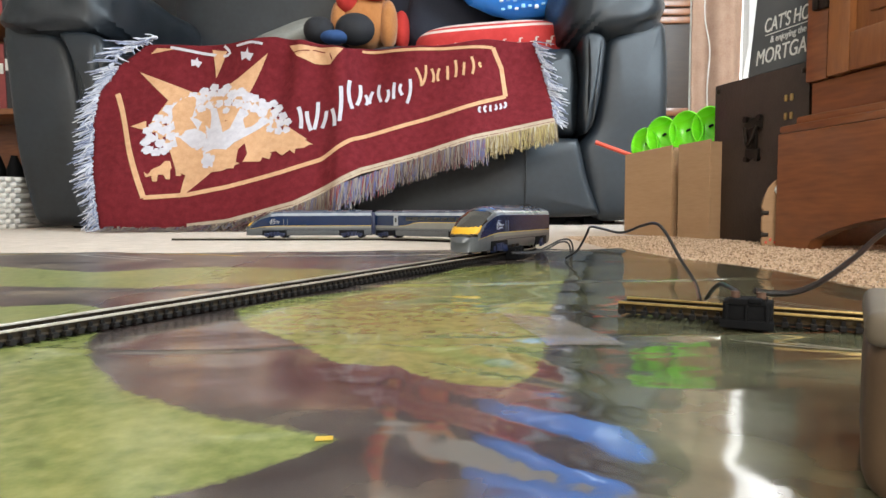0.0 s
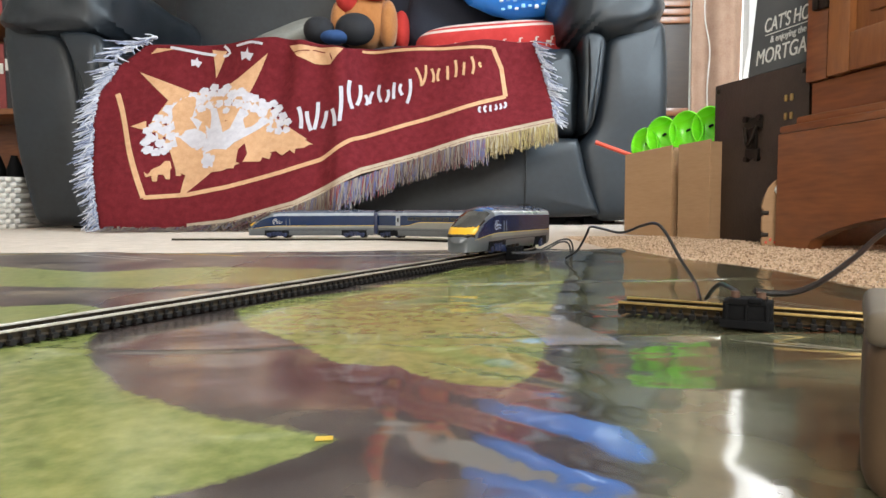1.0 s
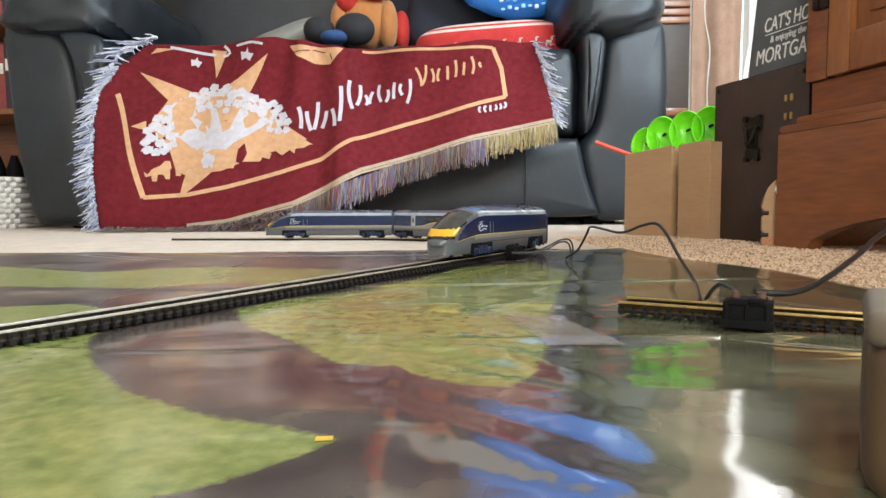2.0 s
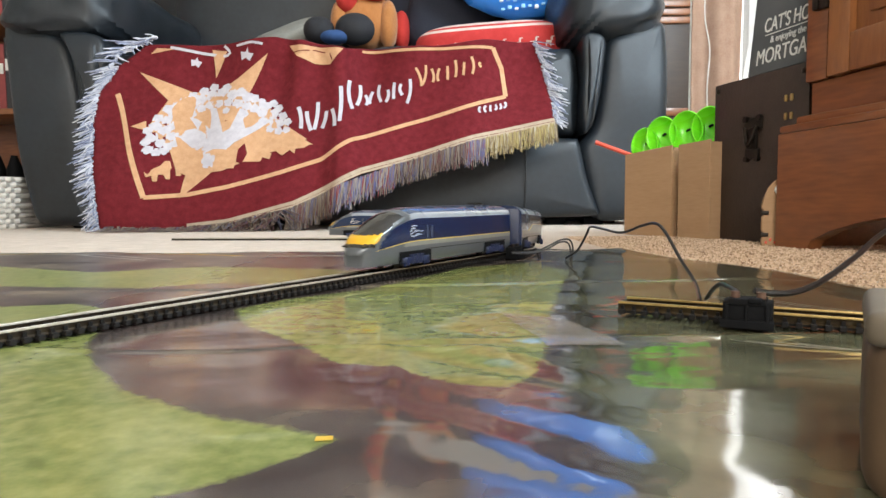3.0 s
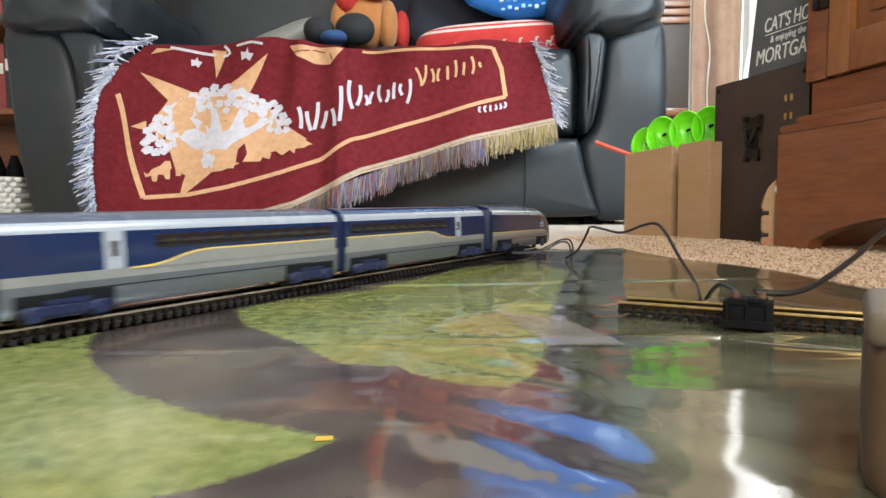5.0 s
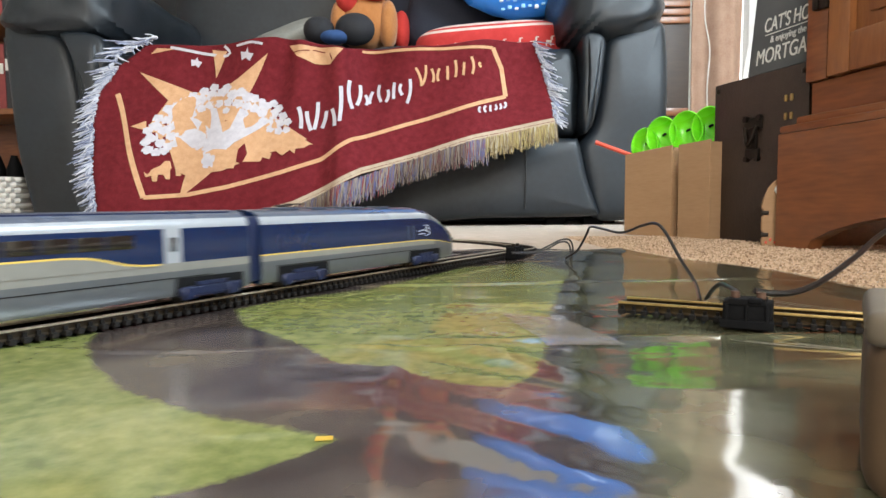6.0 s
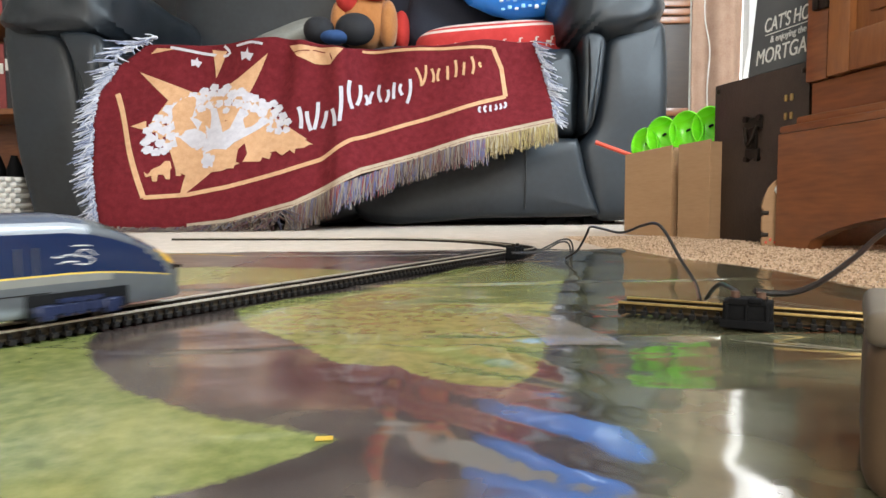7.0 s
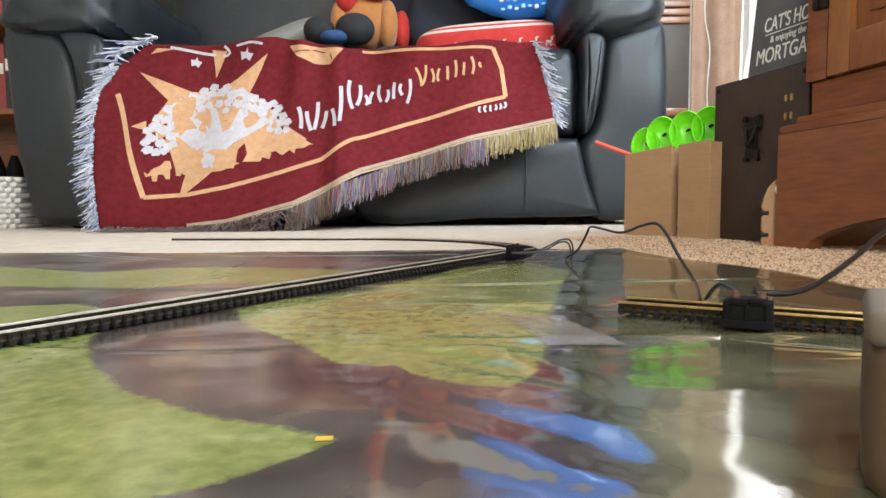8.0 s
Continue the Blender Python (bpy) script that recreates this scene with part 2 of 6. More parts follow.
def room():
    # carpet with a soft, uneven surface, finer near the camera
    bm = bmesh.new()
    box(bm, ((XL + XR) / 2, (YB + YF) / 2, FLOOR_Z - 0.05), (XR - XL, YB - YF, 0.1))
    tagged(mesh_object("floor", bm, M["carpet"], smooth=False), "beige short pile carpet covering the whole floor", "floor", kind="structure")
    # single tufts where the carpet comes near
    rnd = random.Random(21)
    verts, faces = [], []
    for j in range(230):
        for i in range(112):
            x, y = 0.235 + i * 0.0036 + rnd.uniform(-0.0014, 0.0014), 0.30 + j * 0.0040 + rnd.uniform(-0.0015, 0.0015)
            if x < right_edge(y) + 0.001 and y < 0.885:
                continue
            r, h, a = rnd.uniform(0.0014, 0.0024), rnd.uniform(0.0006, 0.0028), rnd.uniform(0, 1.5)
            k = len(verts)
            for q in range(4):
                verts.append((x + r * math.cos(a + q * 1.571), y + r * math.sin(a + q * 1.571), FLOOR_Z - 0.001))
            for q in range(4):
                verts.append((x + 0.6 * r * math.cos(a + 0.5 + q * 1.571), y + 0.6 * r * math.sin(a + 0.5 + q * 1.571), FLOOR_Z + h * 0.7))
            verts.append((x + rnd.uniform(-0.001, 0.001), y + rnd.uniform(-0.001, 0.001), FLOOR_Z + h))
            for q in range(4):
                faces.append((k + q, k + (q + 1) % 4, k + 4 + (q + 1) % 4, k + 4 + q))
                faces.append((k + 4 + q, k + 4 + (q + 1) % 4, k + 8))
    me = bpy.data.meshes.new("carpet_pile")
    me.from_pydata(verts, [], faces)
    me.shade_smooth()
    me.materials.append(tuft_material())
    tagged(new("carpet_pile", me), "beige and brown flecked carpet tufts beside the mat", "carpet", kind="stuff")
    bm = one_box(((XL + XR) / 2, (YB + YF) / 2, ZC + 0.05), (XR - XL, YB - YF, 0.1))
    tagged(mesh_object("ceiling", bm, M["ceiling"], smooth=False), "plain white painted ceiling", "ceiling", kind="structure")
    wall_with_hole("wall_north", "x", YB + 0.075, XL, XR, 1.12, 1.62, 0.35, 1.95, "cream painted wall behind the sofa with a window")
    wall_with_hole("wall_south", "x", YF - 0.075, XL, XR, -1.05, 0.65, 0.75, 1.95, "cream painted wall, unseen, with an added wide light opening")
    bm = one_box((XL - 0.075, (YB + YF) / 2, (ZC + FLOOR_Z) / 2), (0.15, YB - YF + 0.3, ZC - FLOOR_Z))
    tagged(mesh_object("wall_west", bm, M["wall"], smooth=False), "plain cream painted side wall", "wall", kind="structure")
    wall_with_hole("wall_east", "y", XR + 0.075, YF - 0.15, YB + 0.15, -0.40, 0.90, 1.05, 2.05, "cream painted side wall, unseen, with an added light opening")
    window_frame("window_1", "x", YB + 0.06, 1.12, 1.62, 0.35, 1.95)
    # unseen east window, added only as a place for the bluish fill lamp
    window_frame("added_window_east", "y", XR + 0.06, -0.40, 0.90, 1.05, 2.05)
    # unseen opening behind the camera, added around the warm fill lamp
    window_frame("added_window_south", "x", YF - 0.06, -1.05, 0.65, 0.75, 1.95)


room()

# ---- the line of the track ----
A0, DIR = Vector((-0.1939, 0.2737)), Vector((0.5183, 0.8552))
LT, RADIUS, TURN = 0.51, 0.30, radians(115)
T0 = A0 + DIR * LT
CENTRE = T0 + Vector((-DIR.y, DIR.x)) * RADIUS
ANG0 = math.atan2(T0.y - CENTRE.y, T0.x - CENTRE.x)
ARC = RADIUS * TURN
L_END = LT + ARC + 0.36


def base_height(s):
    return -0.0080 * smooth01((s - LT + 0.02) / 0.30)


def track_at(s):
    """Point of the track's centre line at s metres and the way along it (growing s)."""
    if s <= LT:
        p, d = A0 + DIR * s, DIR
    elif s <= LT + ARC:
        a = ANG0 + (s - LT) / RADIUS
        p, d = CENTRE + Vector((math.cos(a), math.sin(a))) * RADIUS, Vector((-math.sin(a), math.cos(a)))
    else:
        a = ANG0 + TURN
        d = Vector((-math.sin(a), math.cos(a)))
        p = CENTRE + Vector((math.cos(a), math.sin(a))) * RADIUS + d * (s - LT - ARC)
    return Vector((p.x, p.y, base_height(s))), Vector((d.x, d.y, 0))


GAUGE, RAIL_TOP = 0.0165, 0.0065


def rail_mesh(s0, s1, off, point=track_at):
    """One rail of flat-bottomed section between s0 and s1, to one side of the line."""
    bm = bmesh.new()
    prof = [(-0.0013, 0.0017), (0.0013, 0.0017), (0.0013, 0.0022), (0.0004, 0.0029), (0.0006, 0.0049), (0.0010, 0.0054), (0.0010, 0.0063),
            (0.0009, RAIL_TOP), (-0.0009, RAIL_TOP), (-0.0010, 0.0063), (-0.0010, 0.0054), (-0.0006, 0.0049), (-0.0004, 0.0029), (-0.0013, 0.0022)]
    n = max(2, int((s1 - s0) / 0.012))
    rings = []
    for i in range(n + 1):
        p, d = point(s0 + (s1 - s0) * i / n)
        side = Vector((-d.y, d.x, 0))
        rings.append([bm.verts.new(p + side * (off + u) + Vector((0, 0, z))) for u, z in prof])
    m = len(prof)
    for a, b in zip(rings, rings[1:]):
        for k in range(m):
            f = bm.faces.new((a[k], a[(k + 1) % m], b[(k + 1) % m], b[k]))
            # painted glint on the head, painted shade on the sides
            f.material_index = 1 if 5 <= k <= 9 else 0
    bm.faces.new(rings[0])
    bm.faces.new(rings[-1])
    return bm


def sleeper_mesh():
    bm = bmesh.new()
    box(bm, (0, 0, 0.0013), (0.0029, 0.0275, 0.0026), 0.0004, seg=1)
    for y in (-GAUGE / 2 - 0.0022, -GAUGE / 2 + 0.0008, GAUGE / 2 - 0.0008, GAUGE / 2 + 0.0022):
        box(bm, (0, y, 0.0033), (0.0016, 0.0014, 0.0024))
    ob = mesh_object("sleeper", bm, M["sleeper"], smooth=False)
    data = ob.data
    bpy.data.objects.remove(ob)
    return data


SLEEPER = sleeper_mesh()


def track_piece(name, s0, s1, label, rail="rail", point=track_at, pitch=0.0058):
    t = thing(name, label, "model track", group="pieces of the model railway track")
    for off in (-GAUGE / 2 - 0.0007, GAUGE / 2 + 0.0007):
        part("rail", rail_mesh(s0 + 0.0003, s1 - 0.0003, off, point), [M[rail], M["rail_glint"] if rail == "rail" else M["brass_glint"]], t, "metal rail, shaded sides and glinting head put into its colours")
    n = round((s1 - s0) / pitch)
    for i in range(n):
        p, d = point(s0 + (s1 - s0) * (i + 0.5) / n)
        o = new("sleeper", SLEEPER)
        o.matrix_world = Matrix.Translation(p) @ pose(0, 0, 0, 0, 0, math.degrees(math.atan2(d.y, d.x)))
        o.parent = t
    # a web under the rails that ties the sleepers together
    for off in (-GAUGE / 2, GAUGE / 2):
        bm = bmesh.new()
        k = max(2, int((s1 - s0) / 0.015))
        rings = []
        for i in range(k + 1):
            p, d = point(s0 + (s1 - s0) * i / k)
            side = Vector((-d.y, d.x, 0))
            rings.append([bm.verts.new(p + side * (off + u) + Vector((0, 0, z))) for u, z in ((-0.0016, 0.0004), (0.0016, 0.0004), (0.0016, 0.0024), (-0.0016, 0.0024))])
        for a, b in zip(rings, rings[1:]):
            for q in range(4):
                bm.faces.new((a[q], a[(q + 1) % 4], b[(q + 1) % 4], b[q]))
        part("sleeper_web", bm, M["sleeper"], t)
    return t


def short_track_at(s):
    a, b = Vector((0.0985, 0.345, 0)), Vector((0.183, 0.295, 0))
    d = (b - a).normalized()
    return a + d * s, d


def tracks():
    for a, b in ((LT - 0.335, LT), (LT - 0.67, LT - 0.335), (LT - 1.005, LT - 0.67), (LT - 1.34, LT - 1.005), (LT - 1.675, LT - 1.34)):
        track_piece("straight_track", a, b, "straight model railway track with black sleepers lying on the mat")
    third = ARC / 3
    for i in range(3):
        track_piece("curved_track", LT + i * third, LT + (i + 1) * third, "curved model railway track lying on the carpet edge")
    track_piece("straight_track", LT + ARC, L_END, "straight model railway track lying on the carpet before the sofa")
    track_piece("short_track", 0.0, 0.17, "short loose piece of track with brassy rails on the mat", "brass_rail_shaded", short_track_at)


tracks()


# ---- the printed play mat ----
GREEN_ISLES = (
    [(-0.172, 0.318), (-0.157, 0.274), (-0.134, 0.238), (-0.106, 0.204), (-0.082, 0.186), (-0.061, 0.173), (-0.044, 0.167), (-0.027, 0.158),
     (-0.034, 0.150), (-0.048, 0.135), (-0.064, 0.124), (-0.12, 0.09), (-0.5, 0.05), (-0.5, 0.20), (-0.22, 0.285), (-0.20, 0.315)],
    [(-0.120, 0.363), (-0.099, 0.311), (-0.065, 0.273), (-0.042, 0.240), (-0.020, 0.231), (0.003, 0.204), (0.021, 0.197), (0.032, 0.217),
     (0.042, 0.257), (0.050, 0.300), (0.062, 0.36), (0.085, 0.45), (0.110, 0.55), (0.09, 0.64), (0.02, 0.60), (-0.05, 0.45), (-0.10, 0.40)],
    [(-0.60, 0.66), (-0.45, 0.64), (-0.323, 0.578), (-0.226, 0.624), (-0.097, 0.588), (-0.032, 0.558), (-0.097, 0.481), (-0.190, 0.486),
     (-0.221, 0.461), (-0.336, 0.477), (-0.60, 0.50)],
    [(-0.50, 0.40), (-0.268, 0.380), (-0.229, 0.389), (-0.193, 0.366), (-0.169, 0.337), (-0.194, 0.314), (-0.30, 0.31), (-0.5, 0.33)],
)


def field(polys, X, Y):
    best = np.full(X.shape, -9.0)
    for poly in polys:
        inside, dist = np.zeros(X.shape, bool), np.full(X.shape, 9.0)
        for (x0, y0), (x1, y1) in zip(poly, poly[1:] + poly[:1]):
            dx, dy = x1 - x0, y1 - y0
            if dy:
                inside ^= ((y0 > Y) != (y1 > Y)) & (X < dx * (Y - y0) / dy + x0)
            t = np.clip(((X - x0) * dx + (Y - y0) * dy) / (dx * dx + dy * dy), 0, 1)
            dist = np.minimum(dist, np.hypot(X - x0 - t * dx, Y - y0 - t * dy))
        best = np.maximum(best, np.where(inside, dist, -dist))
    return best


def mat_material():
    mat = material("mat_print", (0.5, 0.5, 0.5), None, 60, 0.2)
    nt = mat.node_tree
    n, l = nt.nodes, nt.links
    p = n["Principled BSDF"]
    def noise_tex(scale, detail=6):
        t, c = n.new("ShaderNodeTexNoise"), n.new("ShaderNodeTexCoord")
        t.inputs["Scale"].default_value, t.inputs["Detail"].default_value = scale, detail
        l.new(c.outputs["Object"], t.inputs["Vector"])
        return t
    def ramp(src, stops):
        r = n.new("ShaderNodeValToRGB")
        while len(r.color_ramp.elements) < len(stops):
            r.color_ramp.elements.new(0.5)
        for e, (pos, col) in zip(r.color_ramp.elements, stops):
            e.position, e.color = pos, (*col, 1)
        l.new(src, r.inputs[0])
        return r.outputs[0]
    def mix(fac, a, b):
        m = n.new("ShaderNodeMix")
        m.data_type = "RGBA"
        l.new(fac, m.inputs[0])
        l.new(a, m.inputs[6])
        l.new(b, m.inputs[7])
        return m.outputs[2]
    # grass: two greens, with yellow patches
    grass = ramp(noise_tex(150, 9).outputs[0], ((0.30, (0.135, 0.162, 0.042)), (0.5, (0.205, 0.228, 0.068)), (0.70, (0.285, 0.295, 0.100))))
    dry = ramp(noise_tex(60, 4).outputs[0], ((0.35, (0.25, 0.235, 0.066)), (0.65, (0.36, 0.325, 0.105))))
    patch = ramp(noise_tex(15, 4).outputs[0], ((0.46, (0, 0, 0)), (0.70, (0.55, 0.55, 0.55))))
    grass = mix(patch, grass, dry)
    # bare ground: brown greys
    soil = ramp(noise_tex(15, 6).outputs[0], ((0.36, (0.036, 0.027, 0.025)), (0.50, (0.080, 0.060, 0.053)), (0.66, (0.165, 0.128, 0.090))))
    # olive tone beside the short track, with reflections put into the colour
    reflect_olive = ramp(noise_tex(22, 6).outputs[0], ((0.34, (0.034, 0.033, 0.019)), (0.50, (0.082, 0.080, 0.045)), (0.66, (0.150, 0.150, 0.086))))
    md = n.new("ShaderNodeAttribute")
    md.attribute_name = "reflect_olive"
    soil = mix(md.outputs["Fac"], soil, reflect_olive)
    at = n.new("ShaderNodeAttribute")
    at.attribute_name = "isle"
    wob = n.new("ShaderNodeMath")
    wob.operation, wob.inputs[1].default_value = "MULTIPLY_ADD", 0.005
    off = n.new("ShaderNodeMath")
    off.operation, off.inputs[1].default_value = "SUBTRACT", 0.0025
    l.new(noise_tex(300, 3).outputs[0], wob.inputs[0])
    l.new(at.outputs["Fac"], wob.inputs[2])
    l.new(wob.outputs[0], off.inputs[0])
    edge = n.new("ShaderNodeMapRange")
    edge.inputs[1].default_value, edge.inputs[2].default_value = -0.0015, 0.0015
    l.new(off.outputs[0], edge.inputs[0])
    l.new(mix(edge.outputs[0], soil, grass), p.inputs["Base Color"])
    # scuffed where it has been walked on, clear and glossy elsewhere
    sc = n.new("ShaderNodeAttribute")
    sc.attribute_name = "scuff"
    ro = n.new("ShaderNodeMapRange")
    ro.inputs[3].default_value, ro.inputs[4].default_value = 0.02, 0.09
    l.new(noise_tex(14, 2).outputs[0], ro.inputs[0])
    add = n.new("ShaderNodeMath")
    add.operation, add.inputs[1].default_value = "MULTIPLY_ADD", 0.13
    l.new(sc.outputs["Fac"], add.inputs[0])
    l.new(ro.outputs[0], add.inputs[2])
    l.new(add.outputs[0], p.inputs["Roughness"])
    # crinkles of the thin plastic
    mp, tc, cr = n.new("ShaderNodeMapping"), n.new("ShaderNodeTexCoord"), n.new("ShaderNodeTexNoise")
    mp.inputs["Scale"].default_value = (0.45, 1.0, 1.0)
    mp.inputs["Rotation"].default_value = (0, 0, 0.15)
    l.new(tc.outputs["Object"], mp.inputs[0])
    l.new(mp.outputs[0], cr.inputs["Vector"])
    cr.inputs["Scale"].default_value, cr.inputs["Detail"].default_value, cr.inputs["Distortion"].default_value = 55, 1.5, 0.6
    bn = n.new("ShaderNodeBump")
    bn.inputs["Strength"].default_value, bn.inputs["Distance"].default_value = 1.0, 0.00022
    l.new(cr.outputs[0], bn.inputs["Height"])
    l.new(bn.outputs[0], p.inputs["Normal"])
    p.inputs["IOR"].default_value = 2.35
    p.inputs["Coat Weight"].default_value = 0.18
    p.inputs["Coat Roughness"].default_value = 0.34
    return mat


def mat_z(x, y):
    """The height of the creased mat."""
    near = smooth01((0.7 - y) / 0.5) * (1 - 0.6 * smooth01((x - 0.2 * y) / 0.03))
    calm = 1 - 0.8 * smooth01((x - 0.045) / 0.02) * smooth01((0.31 - y) / 0.04)
    z = 0.0007 * noise.noise((x * 14, y * 8, 1.0)) + 0.00028 * noise.noise((x * 42, y * 24, 4.0)) + 0.00005 * noise.noise((x * 90, y * 70, 9.0))
    z *= calm
    # the mat slopes down to a fold before the short track
    d = min(0.070, max(0.0, 0.262 - y))
    step = 0.020 * d + 0.27 * d * d + 0.0008 * math.exp(-((y - 0.279 - 0.03 * (x - 0.08)) / 0.0045) ** 2)
    z += step * smooth01((x + 0.05) / 0.10) * smooth01((y + 0.06) / 0.10)
    # wide soft waves, and slanting folds beside the steps
    z += 0.00035 * noise.noise((x * 9 - y * 6, y * 38 + x * 8, 2.0)) * near * calm
    z += 0.0006 * noise.noise((x * 20 + 2 * y, y * 22, 6.0)) * near * calm
    slant = math.exp(-((x - 0.020) / 0.042) ** 2) * smooth01((0.31 - y) / 0.06)
    z += 0.0024 * noise.noise(((x + y) * 34, (y - x) * 7, 5.0)) * slant * (0.4 + 0.6 * calm)
    z += 0.0006 * noise.noise(((x + y) * 80, (y - x) * 18, 8.0)) * slant * calm
    # folded creases left from storage
    z += 0.0011 * math.exp(-((x + 0.016 + 0.02 * (y - 0.2)) / 0.0026) ** 2) * smooth01((0.27 - y) / 0.04)
    z -= 0.0008 * math.exp(-((x + 0.008 + 0.02 * (y - 0.2)) / 0.0030) ** 2) * smooth01((0.27 - y) / 0.04)
    z += 0.0008 * math.exp(-((y - 0.262 + 0.004 * math.sin(x * 40)) / 0.0016) ** 2) * smooth01((0.03 - x) / 0.03)
    z += 0.0012 * math.exp(-((y - 0.47 - 0.1 * x) / 0.004) ** 2)
    z += 0.0006 * math.exp(-((y - 0.66 + 0.05 * x) / 0.005) ** 2)
    edge = min(far_edge(x) - y, right_edge(y) - x, x + 1.15, y + 0.95)
    lift = 0.0030 * max(0, noise.noise((x * 14, y * 5, 7.0))) * smooth01(1 - edge / 0.05)
    top = -0.0012 + z
    rel = abs((x - A0.x) * DIR.y - (y - A0.y) * DIR.x)
    flat = smooth01((0.045 - rel) / 0.025)
    if x > 0.04:
        flat = max(flat, smooth01((0.045 - abs((x - 0.0985) * 0.509 + (y - 0.345) * 0.861)) / 0.025))
    top = top * (1 - flat) + min(top, -0.0005) * flat
    k = smooth01(edge / 0.09)
    return top * k + (FLOOR_Z + 0.001 + lift) * (1 - k)


def mat_print(parent, name, line, w, mat):
    """A printed line that follows the mat."""
    pts = spline([(x, y, 0) for x, y in line], 10)
    bm = bmesh.new()
    prev = None
    for i, p in enumerate(pts):
        d = (pts[min(i + 1, len(pts) - 1)] - pts[max(i - 1, 0)]).normalized()
        n = Vector((-d.y, d.x, 0)) * w / 2
        pair = [bm.verts.new((q.x, q.y, mat_z(q.x, q.y) + 0.0004)) for q in (p - n, p, p + n)]
        if prev:
            bm.faces.new((prev[0], prev[1], pair[1], pair[0]))
            bm.faces.new((prev[1], prev[2], pair[2], pair[1]))
        prev = pair
    part(name, bm, M[mat], parent)


def play_mat():
    ny, nx = 330, 300
    ys = np.concatenate([np.linspace(-0.95, 0.05, 31)[:-1], 0.05 + 0.822 * np.linspace(0, 1, ny - 30) ** 1.3])
    u = np.linspace(-1, 1, nx)
    verts, faces = [], []
    X, Y = np.zeros((ny, nx)), np.zeros((ny, nx))
    for j, y in enumerate(ys):
        f = smooth01((y - 0.5) / 0.372)
        for i, q in enumerate(u):
            s = 0.5 + 0.5 * math.copysign(abs(q) ** 1.35, q)
            x = -1.15 + s * (right_edge(y) + 1.15)
            yy = y + f * (far_edge(x) - 0.872)
            X[j, i], Y[j, i] = x, yy
    isle = field(GREEN_ISLES, X, Y)
    for j in range(ny):
        for i in range(nx):
            x, y = X[j, i], Y[j, i]
            verts.append((x, y, mat_z(x, y)))
    for j in range(ny - 1):
        for i in range(nx - 1):
            a = j * nx + i
            faces.append((a, a + 1, a + nx + 1, a + nx))
    me = bpy.data.meshes.new("play_mat")
    me.from_pydata(verts, [], faces)
    me.attributes.new("isle", "FLOAT", "POINT").data.foreach_set("value", isle.ravel().astype(np.float32))
    # mask of the painted reflections, fanning out from the camera
    olive = np.clip((X - 0.17 * Y - 0.004 + 0.008 * np.sin(Y * 37)) / 0.012, 0, 1)
    me.attributes.new("reflect_olive", "FLOAT", "POINT").data.foreach_set("value", olive.ravel().astype(np.float32))
    gloss = np.clip((0.02 - X) / 0.14, 0, 1) * 0.8 + np.clip((-0.16 - X) / 0.08, 0, 1) * 1.3 + np.clip((Y - 0.40) / 0.25, 0, 1) * 0.08 + np.clip((0.30 - Y) / 0.10, 0, 1) * 0.28
    me.attributes.new("scuff", "FLOAT", "POINT").data.foreach_set("value", np.clip(gloss, 0, 2.2).ravel().astype(np.float32))
    me.shade_smooth()
    me.materials.append(mat_material())
    ob = new("play_mat", me)
    mod = ob.modifiers.new("thickness", "SOLIDIFY")
    mod.thickness, mod.offset = 0.0004, -1
    tagged(ob, "glossy creased plastic mat printed with grass and bare earth", "play mat")
    mat_print(ob, "printed_line", [(-0.60, 0.800), (-0.50, 0.812), (-0.44, 0.818)], 0.010, "road_yellow")
    mat_print(ob, "printed_line", [(-0.43, 0.815), (-0.36, 0.795), (-0.24, 0.755)], 0.010, "road_yellow")
    mat_print(ob, "printed_line", [(-0.60, 0.780), (-0.50, 0.792), (-0.44, 0.798), (-0.30, 0.835)], 0.005, "road_white")
    mat_print(ob, "printed_line", [(-0.46, 0.790), (-0.40, 0.745), (-0.33, 0.700)], 0.004, "road_white")
    mat_print(ob, "printed_line", [(-0.43, 0.790), (-0.37, 0.745), (-0.30, 0.700)], 0.004, "road_white")
    mat_print(ob, "printed_line", [(-0.25, 0.745), (-0.05, 0.745), (0.02, 0.76)], 0.004, "road_white")
    mat_print(ob, "printed_mark", [(-0.0330, 0.1580), (-0.031, 0.1580), (-0.0285, 0.1582)], 0.0030, "road_yellow")
    for o in (0.0, 0.006, 0.018, 0.024):
        mat_print(ob, "printed_line", [(0.125 + o, 0.272 - o * 0.3), (0.150 + o, 0.256 - o * 0.4), (0.20 + o, 0.236 - o * 0.4)], 0.0012, "road_pale")
        mat_print(ob, "printed_line", [(0.165 + o, 0.40), (0.20 + o, 0.345), (0.26 + o, 0.30)], 0.0012, "road_pale")


play_mat()


# ---- the train ----
POWER, COACH, GAP = 0.247, 0.216, 0.003
HALF = [(0.0, 0.0050), (0.88, 0.0050), (0.97, 0.0075), (1.0, 0.0130), (1.0, 0.0185), (1.0, 0.0221), (1.0, 0.0229), (0.998, 0.0265), (0.995, 0.0305),
        (0.987, 0.0345), (0.978, 0.0380), (0.968, 0.0408), (0.945, 0.0430), (0.86, 0.0456), (0.64, 0.0482), (0.34, 0.0495), (0.0, 0.0500)]
# bands up the side: underside 0, skirt 1 to 3, pale band 4, line 5, blue 6 to 10, roof edge 11 and 12, roof above
WIDE = 0.0182


